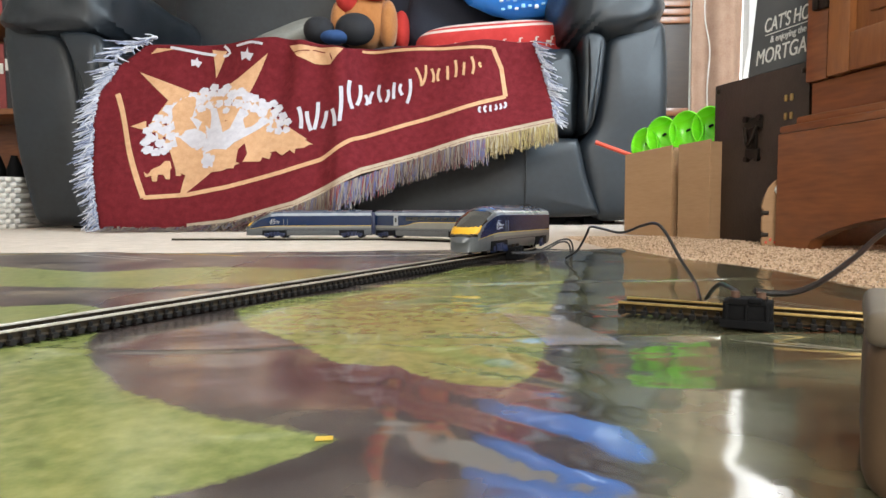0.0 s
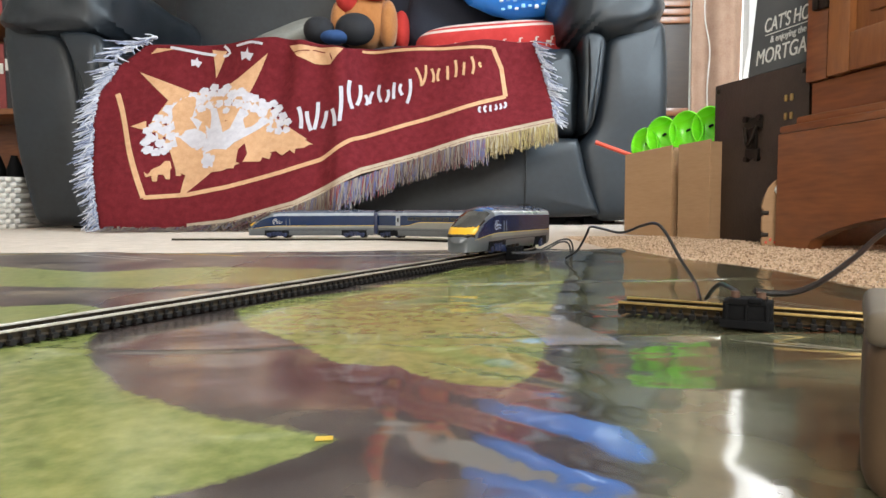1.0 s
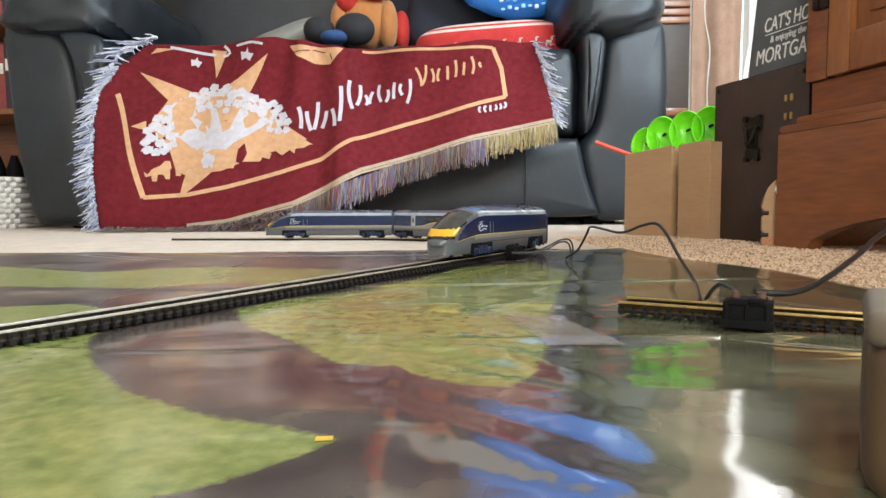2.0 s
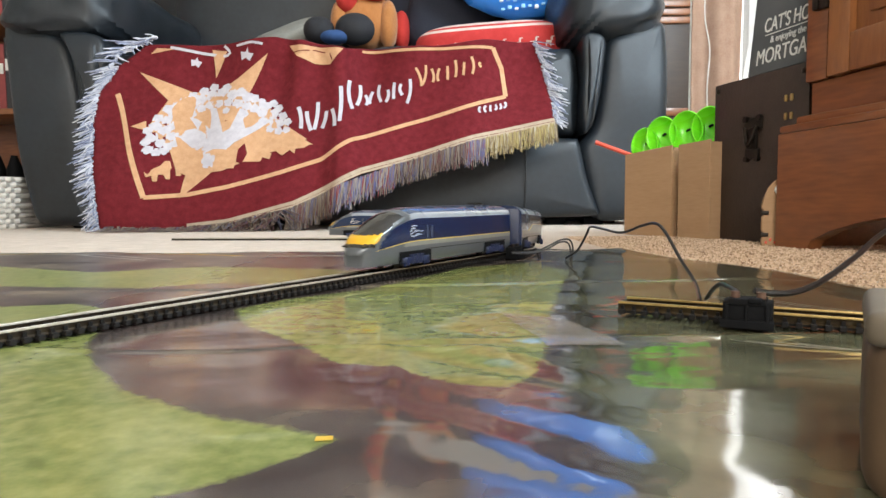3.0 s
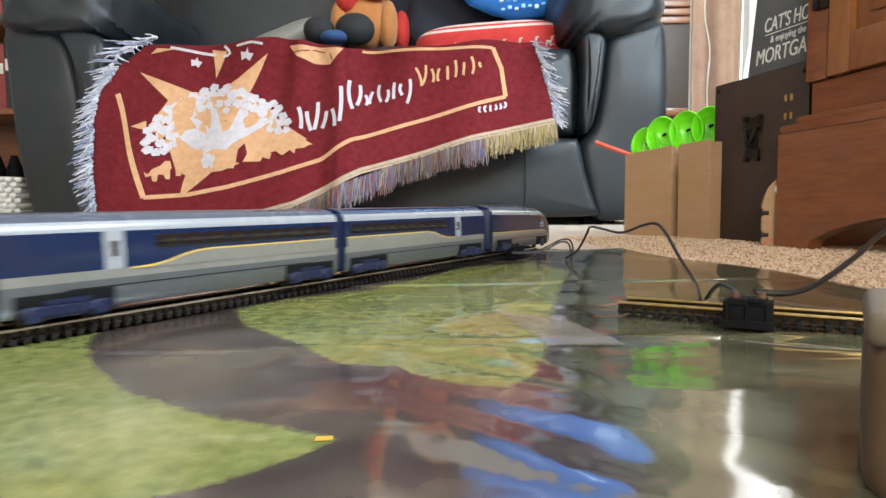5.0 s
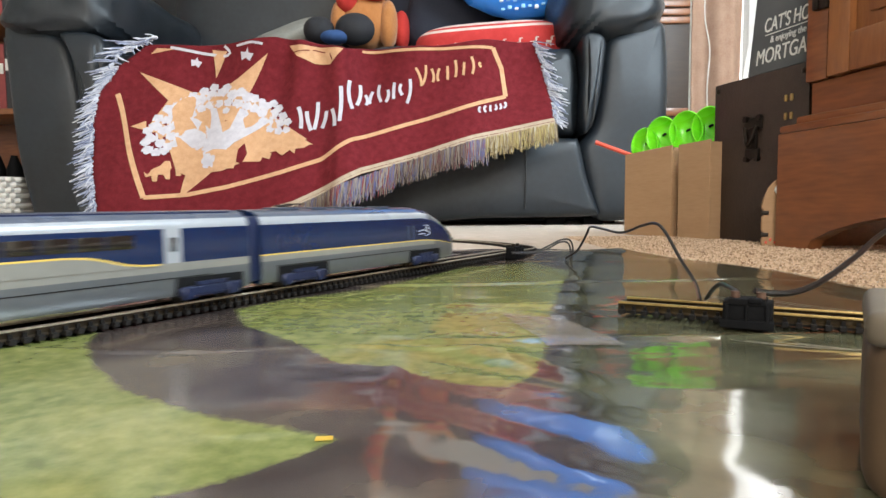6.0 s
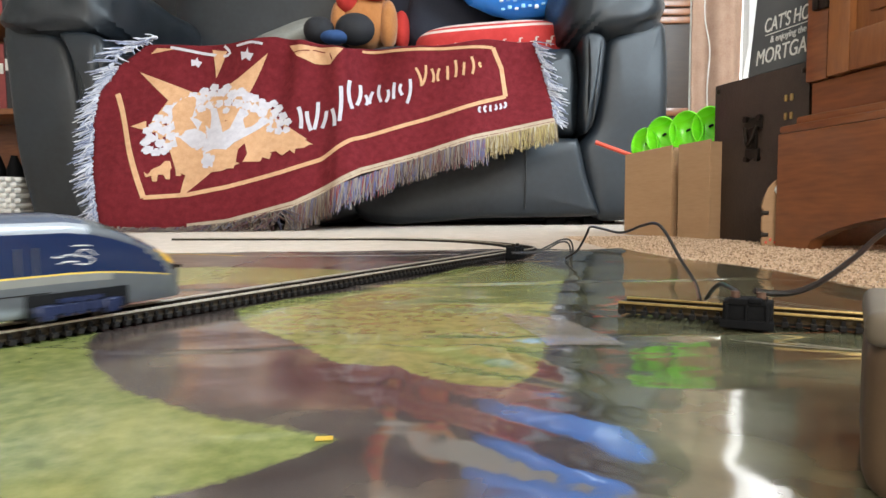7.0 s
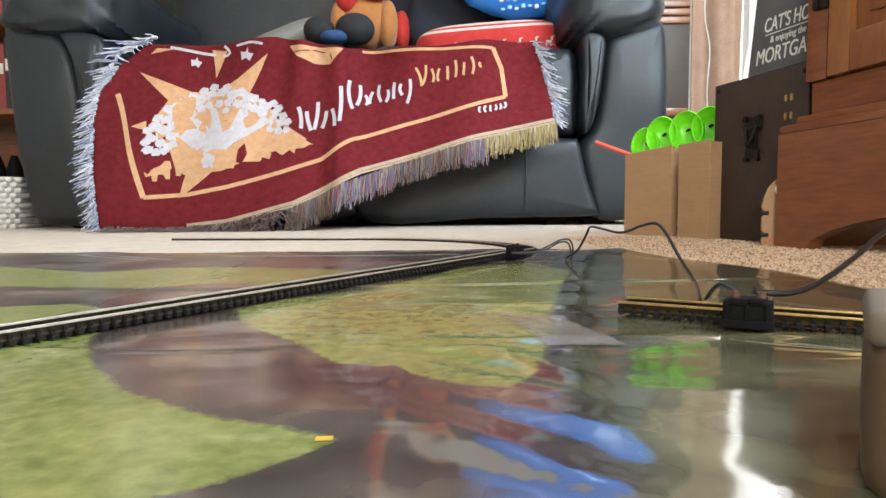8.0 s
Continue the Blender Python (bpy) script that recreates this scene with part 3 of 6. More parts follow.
def body_rings(stations, fn, front=1):
    """A shell through cross-sections: fn(x, half width share, z) gives each section's points."""
    bm = bmesh.new()
    rings = []
    for x in stations:
        half = [fn(x, w, z) for w, z in HALF]
        ring = [(a, -b, c) for a, b, c in half] + [(a, b, c) for a, b, c in reversed(half[1:-1])]
        rings.append([bm.verts.new(p) for p in ring])
    n = len(rings[0])
    faces = []
    for i, (a, b) in enumerate(zip(rings, rings[1:])):
        for k in range(n):
            f = bm.faces.new((a[k], a[(k + 1) % n], b[(k + 1) % n], b[k]))
            seg = k if k < len(HALF) - 1 else n - 1 - k
            faces.append((f, (stations[i] + stations[i + 1]) / 2, seg))
    bm.faces.new(rings[0]).material_index = 1
    bm.faces.new(rings[-1]).material_index = front
    return bm, faces


def bogie(parent, x, name="bogie"):
    """A blue four-wheel bogie under a vehicle."""
    bm = bmesh.new()
    for y in (-0.0182, 0.0182):
        box(bm, (0, y, 0.0072), (0.040, 0.0022, 0.0045), 0.0006, seg=1)
        for dx in (-0.0145, 0.0145):
            box(bm, (dx, y * 1.02, 0.0062), (0.0072, 0.0034, 0.0072), 0.0008, seg=1)
            disc_rod(bm, (dx, y * 1.08, 0.0060), (0, 1, 0), 0.0022, 0.0018, 10)
        for dx in (-0.006, 0.0, 0.006):
            disc_rod(bm, (dx, y * 1.03, 0.0078), (0, 0, 1), 0.0017, 0.0075, 8)
        box(bm, (0, y * 1.04, 0.0110), (0.020, 0.0014, 0.0018))
    box(bm, (0, 0, 0.0085), (0.014, 0.035, 0.004), 0.0008, seg=1)
    b = part(name, bm, M["navy_dark"], parent, "dark blue moulded bogie")
    b.location = (x, 0, 0)
    for dx in (-0.0145, 0.0145):
        bm = bmesh.new()
        for y in (-GAUGE / 2, GAUGE / 2):
            disc_rod(bm, (dx, y, 0.0058), (0, 1, 0), 0.0058, 0.0024, 20)
        disc_rod(bm, (dx, 0, 0.0058), (0, 1, 0), 0.0014, 0.018, 8)
        part("wheelset", bm, M["iron"], b, "dark metal wheels")
    return b


def stripe(parent, x0, x1, z, h, mat, name, out=0.0004, side=(-1, 1)):
    for s in side:
        part(name, one_box(((x0 + x1) / 2, s * (WIDE + out / 2), z), (abs(x1 - x0), out, h)), M[mat], parent)


def plate(pts, y, s, t=0.0004):
    """A thin plate on a vehicle's side from points (x, z)."""
    bm = bmesh.new()
    lo = [bm.verts.new((x, s * y, z)) for x, z in pts]
    hi = [bm.verts.new((x, s * (y + t), z)) for x, z in pts]
    n = len(pts)
    bm.faces.new(lo)
    bm.faces.new(hi)
    for k in range(n):
        bm.faces.new((lo[k], lo[(k + 1) % n], hi[(k + 1) % n], hi[k]))
    return bm


def power_car(label):
    """A streamlined power car. Its x runs forwards; its middle is at 0 and the nose at POWER / 2."""
    v = thing("power_car", label, "model train", group="cars of the model train")
    h = POWER / 2
    nose = 0.066
    def tip(x):
        return h - x
    ztop = [(0, 0.0140), (0.002, 0.0185), (0.005, 0.0225), (0.010, 0.0270), (0.016, 0.0308), (0.024, 0.0352), (0.034, 0.0405), (0.044, 0.0450), (0.054, 0.0482), (nose, 0.0500)]
    wide = [(0, 0.40), (0.001, 0.55), (0.004, 0.70), (0.010, 0.81), (0.018, 0.88), (0.030, 0.945), (0.046, 0.985), (nose, 1.0)]
    def lerp(tab, q):
        return float(np.interp(q, [a for a, _ in tab], [b for _, b in tab]))
    def fn(x, w, z):
        q = tip(x)
        top, wd = lerp(ztop, q), lerp(wide, q)
        if z > 0.013:
            z = 0.013 + (z - 0.013) * (top - 0.013) / (0.050 - 0.013)
        return (x - 0.004 * smooth01(1 - q / 0.02) * (w ** 3), w * wd * WIDE, z)
    tail = -h + 0.0035
    st = [tail, tail + 0.002] + [tail + 0.002 + (h - nose - tail - 0.002) * k / 8 for k in range(1, 9)]
    st += [h - nose + 0.001 * k for k in range(1, 64)] + [h - q for q in (0.002, 0.0012, 0.0006, 0.0)]
    bm, faces = body_rings(st, fn, 0)
    starts = {6: 0.015, 7: 0.0165, 8: 0.0185, 9: 0.0225, 10: 0.0275}
    # 0 silver, 1 navy, 2 roof, 3 yellow, 4 tinted glass, 5 roof edge, 6 black, 7 pale, 8 line
    for f, x, seg in faces:
        q, mid = tip(x), f.calc_center_median()
        zc = mid.z
        k = 6 if seg == 0 else 0 if seg <= 3 else 7 if seg == 4 else 8 if seg == 5 else 1 if seg <= 10 else 5 if seg <= 12 else 2
        if seg == 4 and q < 0.046 or seg == 5 and q < 0.010 or seg in starts and q < starts[seg]:
            k = 0
        if seg >= 11 and q < 0.056:
            k = 0
        low = 0.0226 + 0.30 * max(0.0, q - 0.011)
        high = low + 0.0056 - 0.12 * max(0.0, q - 0.014)
        if q < 0.046 and seg >= 6 and low < zc < high and abs(mid.y) < 0.84 * WIDE:
            k = 3
        if 0.010 < q < 0.048 and seg >= 10 and zc >= high and abs(mid.y) < 0.86 * WIDE:
            k = 4
        if q < 0.010 and 0.0196 < zc < 0.0224 and seg >= 4:
            k = 4
        f.material_index = k
    part("body", bm, [M[k] for k in ("silver", "navy", "roof", "yellow", "glass_dark", "roof_edge", "black", "cream", "pale_line")], v)
    for s in (-1, 1):
        part("headlight", one_box((h - 0.0062, s * 0.0095, 0.0205), (0.006, 0.0040, 0.0016), 0.0006), M["glass_dark"], v, "dark headlight")
        # lettering of the maker's mark as plain pale shapes
        y = s * (WIDE + 0.0001)
        for pts in ([(0.054, 0.0300), (0.057, 0.0325), (0.060, 0.0330), (0.062, 0.0310), (0.058, 0.0296), (0.055, 0.0280), (0.058, 0.0262), (0.063, 0.0268)],
                    [(0.0625, 0.0300), (0.066, 0.0312), (0.070, 0.0300), (0.073, 0.0306)], [(0.056, 0.0345), (0.060, 0.0350), (0.064, 0.0348)],
                    [(0.062, 0.0276), (0.067, 0.0280), (0.071, 0.0272)]):
            part("emblem", tube(spline([(h - a, y, z) for a, z in pts], 4), 0.00026, 5), M["white"], v, "pale printed emblem")
        for dx in (0.080, 0.087):
            part("door_rail", one_box((h - dx, s * (WIDE + 0.0002), 0.0290), (0.0006, 0.0007, 0.012)), M["silver"], v, "thin grab rail")
        part("skirt_line", one_box((-0.03, s * (WIDE + 0.0001), 0.0150), (POWER - 0.09, 0.0004, 0.0004)), M["black"], v)
    for x, w in ((-0.085, 0.020), (-0.055, 0.014), (-0.02, 0.026), (0.02, 0.012)):
        part("roof_vent", one_box((x, 0, 0.0503), (w, 0.014, 0.0016), 0.0005), M["roof"], v)
    bm = bmesh.new()
    for y in (-0.005, 0.005):
        tube([(-0.075, y, 0.0508), (-0.088, y * 0.6, 0.0520), (-0.074, y * 0.4, 0.0530)], 0.0005, 6, bm)
    box(bm, (-0.074, 0, 0.0532), (0.0016, 0.016, 0.0008))
    part("pantograph", bm, M["iron"], v)
    part("gangway", one_box((-h + 0.0010, 0, 0.0265), (0.0068, 0.0320, 0.039), 0.002), M["navy_dark"], v, "dark blue rubber gangway end")
    part("underframe", one_box((0, 0, 0.0095), (POWER - 0.15, 0.022, 0.007), 0.001), M["black"], v)
    for s in (-1, 1):
        for x in (h - 0.062, -h + 0.040):
            # no opening is cut: a black plate paints the shade behind the bogie
            part("wheel_arch_shade", one_box((x, s * (WIDE * 0.985), 0.0095), (0.046, 0.0016, 0.0100), 0.0004), M["black"], v, "black plate for the shade in the wheel opening")
    v["pivots"] = (h - 0.062, -h + 0.040)
    return v, [bogie(v, h - 0.062), bogie(v, -h + 0.040)]


def coach(label):
    """A passenger coach with a blue vestibule at its front end."""
    v = thing("coach", label, "model train", group="cars of the model train")
    h = COACH / 2
    def fn(x, w, z):
        return (x, w * WIDE, z)
    cut = h - 0.058
    st = [-h + 0.0025, -h + 0.0045, -0.06, -0.03, 0.0, cut, cut + 0.010, h - 0.0045, h - 0.0025]
    bm, faces = body_rings(st, fn)
    for f, x, seg in faces:
        if seg in (6, 7, 8, 9, 10) and cut < x < cut + 0.010:
            k = 5
        else:
            k = 4 if seg == 0 else 0 if seg <= 3 else 3 if seg <= 5 else 1 if seg <= 10 else 5 if seg <= 12 else 2
        f.material_index = k
    part("body", bm, [M[k] for k in ("silver", "navy", "roof", "cream", "black", "roof_edge")], v)
    for s in (-1, 1):
        y = WIDE * 0.998
        edge = [(cut - 0.003, 0.0222), (cut - 0.014, 0.0226), (cut - 0.023, 0.0240), (cut - 0.031, 0.0263), (cut - 0.040, 0.0282), (cut - 0.050, 0.0289), (-h + 0.005, 0.0290)]
        part("swoosh", plate([(-h + 0.005, 0.0219), (cut - 0.003, 0.0219)] + edge, y, s), M["cream"], v, "pale curved lower band")
        part("swoosh_line", plate(edge + [(x, z + 0.0008) for x, z in reversed(edge)], y, s, 0.0005), M["pale_line"], v, "thin yellow line")
        for k in range(9):
            part("window", one_box((-h + 0.016 + k * 0.0148, s * (WIDE * 0.997), 0.0350), (0.0134, 0.0007, 0.0066), 0.0006), M["glass_dark"], v, "dark tinted window")
        part("door_window", one_box((cut + 0.005, s * (WIDE * 0.999), 0.0325), (0.0035, 0.0009, 0.0075), 0.0008), M["glass_dark"], v)
        part("skirt_line", one_box((0, s * (WIDE + 0.0001), 0.0150), (COACH - 0.06, 0.0004, 0.0004)), M["black"], v)
        for x in (h - 0.030, -h + 0.030):
            # black plate as painted shade, in place of a cut opening
            part("wheel_arch_shade", one_box((x, s * (WIDE * 0.985), 0.0095), (0.044, 0.0016, 0.0100), 0.0004), M["black"], v, "black plate for the shade in the wheel opening")
    part("roof_rail", one_box((0, -0.0105, 0.0486), (COACH - 0.02, 0.0008, 0.0012)), M["navy_dark"], v)
    for x in (-h + 0.001, h - 0.001):
        part("gangway", one_box((x, 0, 0.0265), (0.0045, 0.0320, 0.039), 0.0018), M["navy_dark"], v, "dark blue rubber gangway end")
    part("underframe", one_box((0, 0, 0.0095), (COACH - 0.10, 0.022, 0.007), 0.001), M["black"], v)
    v["pivots"] = (h - 0.030, -h + 0.030)
    return v, [bogie(v, h - 0.030), bogie(v, -h + 0.030)]


TRAIN = [
    (*power_car("silver and navy leading model power car with a yellow nose"), POWER, False),
    (*coach("silver and navy model passenger coach with dark windows"), COACH, False),
    (*coach("navy and pale model passenger coach with dark windows"), COACH, True),
    (*power_car("silver and navy rear model power car with a yellow nose"), POWER, True),
]

# ---- the sofa ----
def soft_panel(outline, y, depth, r, bulge, dents=0.004, seed=0.0, n=64):
    """An upholstered panel: a rounded outline (x, z) with a padded front at y and its body behind it."""
    loop = spline([(*p, 0) for p in (outline[-1], *outline, outline[0], outline[1])], 12)[12:-12]
    d = [0.0]
    for p, q in zip(loop, loop[1:]):
        d.append(d[-1] + (q - p).length)
    marks = np.linspace(0, d[-1], n, endpoint=False)
    ring = [Vector((float(np.interp(m, d, [p.x for p in loop])), float(np.interp(m, d, [p.y for p in loop])))) for m in marks]
    area = sum(p.x * q.y - q.x * p.y for p, q in zip(ring, ring[1:] + ring[:1]))
    inward = []
    for k in range(n):
        t = (ring[(k + 2) % n] - ring[k - 2]).normalized()
        inward.append(Vector((-t.y, t.x)) * (1 if area > 0 else -1))
    mid = sum(ring, Vector((0, 0))) / n
    bm = bmesh.new()
    def put(pts, yy):
        out = []
        for p in pts:
            w = dents * noise.noise((p.x * 5 + seed, yy * 5, p.y * 5))
            out.append(bm.verts.new((p.x, yy + w, p.y)))
        return out
    rings = [put([p + w * r * 0.4 for p, w in zip(ring, inward)], y + depth), put(ring, y + depth - r), put(ring, y + r * 1.2)]
    for a in (25, 50, 72, 90):
        rings.append(put([p + w * r * (1 - math.cos(radians(a))) for p, w in zip(ring, inward)], y + r * (1 - math.sin(radians(a)))))
    inner = [p + w * r for p, w in zip(ring, inward)]
    for f in (0.96, 0.90, 0.82, 0.73, 0.64, 0.54, 0.44, 0.34, 0.24, 0.14, 0.05):
        rings.append(put([mid + (p - mid) * f for p in inner], y - bulge * (1 - f ** 4)))
    for a, b in zip(rings, rings[1:]):
        for k in range(n):
            bm.faces.new((a[k], a[(k + 1) % n], b[(k + 1) % n], b[k]))
    bm.faces.new(rings[0])
    bm.faces.new(rings[-1])
    return bm


def rolled_pad(c, s, side, seed):
    """A stuffed arm top, gathered in folds that run towards its inner front corner."""
    bm = puff(c, s, (46, 40), 0.50)
    for v in bm.verts:
        u = Vector(((v.co.x - c[0]) / s[0] * side, (v.co.y - c[1]) / s[1], (v.co.z - c[2]) / s[2]))
        a = math.atan2(u.z + 1.5, u.x + 1.3)
        fold = abs(noise.noise((a * 6.5 + seed, u.length * 0.8, u.y * 0.9)))
        soft = noise.noise((v.co.x * 8 + seed, v.co.y * 5, v.co.z * 8))
        out = Vector((u.x * side, u.y, u.z)).normalized()
        v.co += out * (0.020 * soft + 0.060 * min(0.4, fold) - 0.012)
    for _ in range(1):
        bmesh.ops.smooth_vert(bm, verts=bm.verts[:], factor=0.5, use_axis_x=True, use_axis_y=True, use_axis_z=True)
    return bm


def leather_fold(c, s, n, power, dents, scale=7.0):
    """A stuffed leather block with soft creases."""
    bm = puff(c, s, n, power)
    for v in bm.verts:
        q = v.co * scale
        v.co += (v.co - Vector(c)).normalized() * dents * noise.noise((q.x, q.y, q.z * 1.4))
    return bm


def seam_line(parent, pts, r=0.0035, mat="seam", name="seam"):
    part(name, tube(spline(pts, 6), r, 6), M[mat], parent)


def sofa():
    s = thing("sofa", "dark grey leather two-seat sofa with padded arms", "sofa")
    L = M["leather"]
    part("arm", soft_panel([(0.481, 0.521), (0.528, 0.558), (0.638, 0.588), (0.658, 0.545), (0.665, 0.428), (0.661, 0.261), (0.648, 0.094), (0.628, 0.014), (0.544, 0.007), (0.457, 0.014), (0.427, 0.111), (0.407, 0.224), (0.444, 0.281), (0.464, 0.378)], 1.870, 0.80, 0.034, 0.004, 0.004, 1.0), L, s)
    part("arm", soft_panel([(-1.276, 0.582), (-1.209, 0.585), (-1.122, 0.565), (-1.079, 0.508), (-1.055, 0.378), (-1.042, 0.228), (-1.035, 0.077), (-1.042, 0.007), (-1.125, 0.001), (-1.205, 0.011), (-1.232, 0.094), (-1.256, 0.228), (-1.272, 0.411)], 1.870, 0.80, 0.034, 0.004, 0.004, 2.0), L, s)
    part("arm_gusset", soft_panel([(0.411, 0.542), (0.471, 0.535), (0.468, 0.445), (0.454, 0.345), (0.434, 0.284), (0.411, 0.261), (0.404, 0.328), (0.407, 0.445)], 1.852, 0.40, 0.016, 0.010, 0.006, 3.0), L, s, "narrow padded strip inside the arm")
    part("arm_gusset", soft_panel([(-1.099, 0.558), (-0.992, 0.552), (-0.965, 0.478), (-0.968, 0.328), (-0.992, 0.228), (-1.025, 0.224), (-1.052, 0.345), (-1.072, 0.495)], 1.852, 0.40, 0.022, 0.014, 0.006, 4.0), L, s, "narrow padded strip inside the arm")
    part("arm_pad", rolled_pad((0.520, 2.27, 0.640), (0.165, 0.44, 0.118), 1, 3.0), L, s, "gathered leather arm top")
    part("arm_pad", rolled_pad((-1.112, 2.27, 0.640), (0.192, 0.44, 0.112), -1, 8.0), L, s, "gathered leather arm top")
    part("footrest_panel", soft_panel([(-0.24, 0.244), (0.127, 0.248), (0.374, 0.249), (0.401, 0.234), (0.427, 0.127), (0.457, 0.041), (0.444, 0.021), (0.127, 0.017), (-0.24, 0.017)], 1.850, 0.20, 0.026, 0.005, 0.004, 5.0), L, s)
    part("footrest_panel", soft_panel([(-1.034, 0.224), (-0.641, 0.241), (-0.25, 0.244), (-0.25, 0.017), (-0.641, 0.011), (-0.992, 0.007), (-1.022, 0.027)], 1.856, 0.20, 0.026, 0.005, 0.004, 6.0), L, s)
    part("seat", soft_panel([(-0.24, 0.511), (0.127, 0.518), (0.361, 0.521), (0.397, 0.508), (0.409, 0.445), (0.407, 0.328), (0.401, 0.264), (0.361, 0.256), (0.127, 0.254), (-0.24, 0.251)], 1.895, 0.75, 0.040, 0.010, 0.008, 7.0), L, s)
    part("seat", soft_panel([(-0.982, 0.501), (-0.641, 0.511), (-0.25, 0.511), (-0.25, 0.251), (-0.641, 0.248), (-0.968, 0.241), (-0.975, 0.361)], 1.900, 0.75, 0.040, 0.010, 0.008, 8.0), L, s)
    seam_line(s, [(0.240, 1.846, 0.235), (0.241, 1.838, 0.150), (0.240, 1.846, 0.045)], 0.0022)
    seam_line(s, [(0.430, 1.862, 0.530), (0.441, 1.846, 0.400), (0.436, 1.848, 0.300), (0.418, 1.866, 0.262)], 0.0022)
    for x, w in ((-0.66, 0.375), (0.09, 0.37)):
        part("back_cushion", leather_fold((x, 2.60, 0.81), (w, 0.15, 0.40), (20, 16), 0.45, 0.018), L, s)
    part("back", puff((-0.31, 2.71, 0.52), (0.96, 0.075, 0.50), (16, 12), 0.3), L, s)
    part("base_frame", one_box((-0.31, 2.34, 0.030), (1.72, 0.80, 0.05), 0.01), M["black"], s)
    for x in (-1.10, -0.9, 0.345, 0.46):
        part("foot", one_box((x, 1.96, 0.008), (0.060, 0.060, 0.028), 0.006), M["black"], s, "small black foot")
    for x in (-1.13, 0.53):
        part("foot", one_box((x, 2.05, 0.008), (0.045, 0.045, 0.028), 0.006), M["wood"], s, "small wooden foot")


sofa()

# ---- the woven throw ----
def cloth_y(x, z):
    """Where the hanging cloth is, before the sofa: it leans forward to the floor, in soft folds."""
    lean = 1.62 + 0.21 * smooth01(z / 0.5)
    fold = 0.016 * math.sin(x * 13 + z * 3) + 0.010 * math.sin(x * 29 - z * 6 + 1)
    ridge = 0.050 * math.exp(-((x + 0.25 + 0.06 * z) / 0.042) ** 2) + 0.036 * math.exp(-((x + 0.44 - 0.1 * z) / 0.03) ** 2) * smooth01(z * 3 - 0.6)
    return lean - ridge - 1.5 * fold * (0.25 + z) - 0.02 * noise.noise((x * 6, z * 4, 3.0)) * (0.3 + z)


def polyline(pts, n):
    """n + 1 even points along a line of points."""
    d = [0.0]
    for a, b in zip(pts, pts[1:]):
        d.append(d[-1] + math.dist(a, b))
    q = np.linspace(0, d[-1], n + 1)
    return list(zip(np.interp(q, d, [p[0] for p in pts]), np.interp(q, d, [p[1] for p in pts])))


HEM_LEFT = [(-0.843, 0.518), (-0.907, 0.451), (-0.944, 0.375), (-0.946, 0.291), (-0.915, 0.156), (-0.887, 0.067), (-0.873, -0.002)]
HEM_BASE = [(-0.873, -0.002), (-0.700, -0.005), (-0.555, 0.009), (-0.382, 0.052), (-0.268, 0.105), (-0.211, 0.138), (-0.064, 0.181), (0.087, 0.227), (0.210, 0.255), (0.311, 0.277)]
HEM_RIGHT = [(0.265, 0.523), (0.285, 0.459), (0.304, 0.358), (0.311, 0.277)]
HEM_TOP = [(-0.843, 0.518), (-0.707, 0.514), (-0.579, 0.519), (-0.466, 0.528), (-0.355, 0.511), (-0.267, 0.492), (-0.227, 0.504), (-0.147, 0.499), (-0.018, 0.503), (0.126, 0.519), (0.265, 0.523)]


def on_cloth(x, z, out=0.0):
    return (x, cloth_y(x, z) - out - (0.0010 if out else 0.0), z)


def pattern(parent, pts, mat, name, out=0.0018, cuts=6):
    """A woven figure: a flat shape (x, z) that lies on the cloth."""
    bm = bmesh.new()
    bm.faces.new([bm.verts.new((x, 0, z)) for x, z in pts])
    bmesh.ops.triangulate(bm, faces=bm.faces[:])
    for _ in range(cuts):
        long = [e for e in bm.edges if e.calc_length() > 0.015]
        if not long:
            break
        bmesh.ops.subdivide_edges(bm, edges=long, cuts=1)
    bmesh.ops.triangulate(bm, faces=bm.faces[:])
    for v in bm.verts:
        v.co = on_cloth(v.co.x, v.co.z, out)
    return part(name, bm, M[mat], parent)


def band(parent, pts, w, mat, name, out=0.0016):
    """A woven stripe along a line (x, z)."""
    n = max(4, int(sum(math.dist(a, b) for a, b in zip(pts, pts[1:])) / 0.010))
    line = polyline(pts, n)
    bm = bmesh.new()
    prev = None
    for i, p in enumerate(line):
        a, b = line[max(0, i - 1)], line[min(n, i + 1)]
        d = Vector((b[0] - a[0], b[1] - a[1])).normalized()
        pair = [bm.verts.new(on_cloth(p[0] - d.y * k, p[1] + d.x * k, out)) for k in (-w / 2, w / 2)]
        if prev:
            bm.faces.new((prev[0], prev[1], pair[1], pair[0]))
        prev = pair
    part(name, bm, M[mat], parent)


def fringe_material(name, stops, scale=1.0):
    mat = material(name, (0.5, 0.5, 0.5), None, 300, 0.95)
    n, l = mat.node_tree.nodes, mat.node_tree.links
    geo, ramp = n.new("ShaderNodeNewGeometry"), n.new("ShaderNodeValToRGB")
    ramp.color_ramp.interpolation = "CONSTANT"
    while len(ramp.color_ramp.elements) < len(stops):
        ramp.color_ramp.elements.new(0.5)
    for i, (e, c) in enumerate(zip(ramp.color_ramp.elements, stops)):
        e.position, e.color = i / len(stops), (*c, 1)
    l.new(geo.outputs["Random Per Island"], ramp.inputs[0])
    l.new(ramp.outputs[0], n["Principled BSDF"].inputs["Base Color"])
    return mat


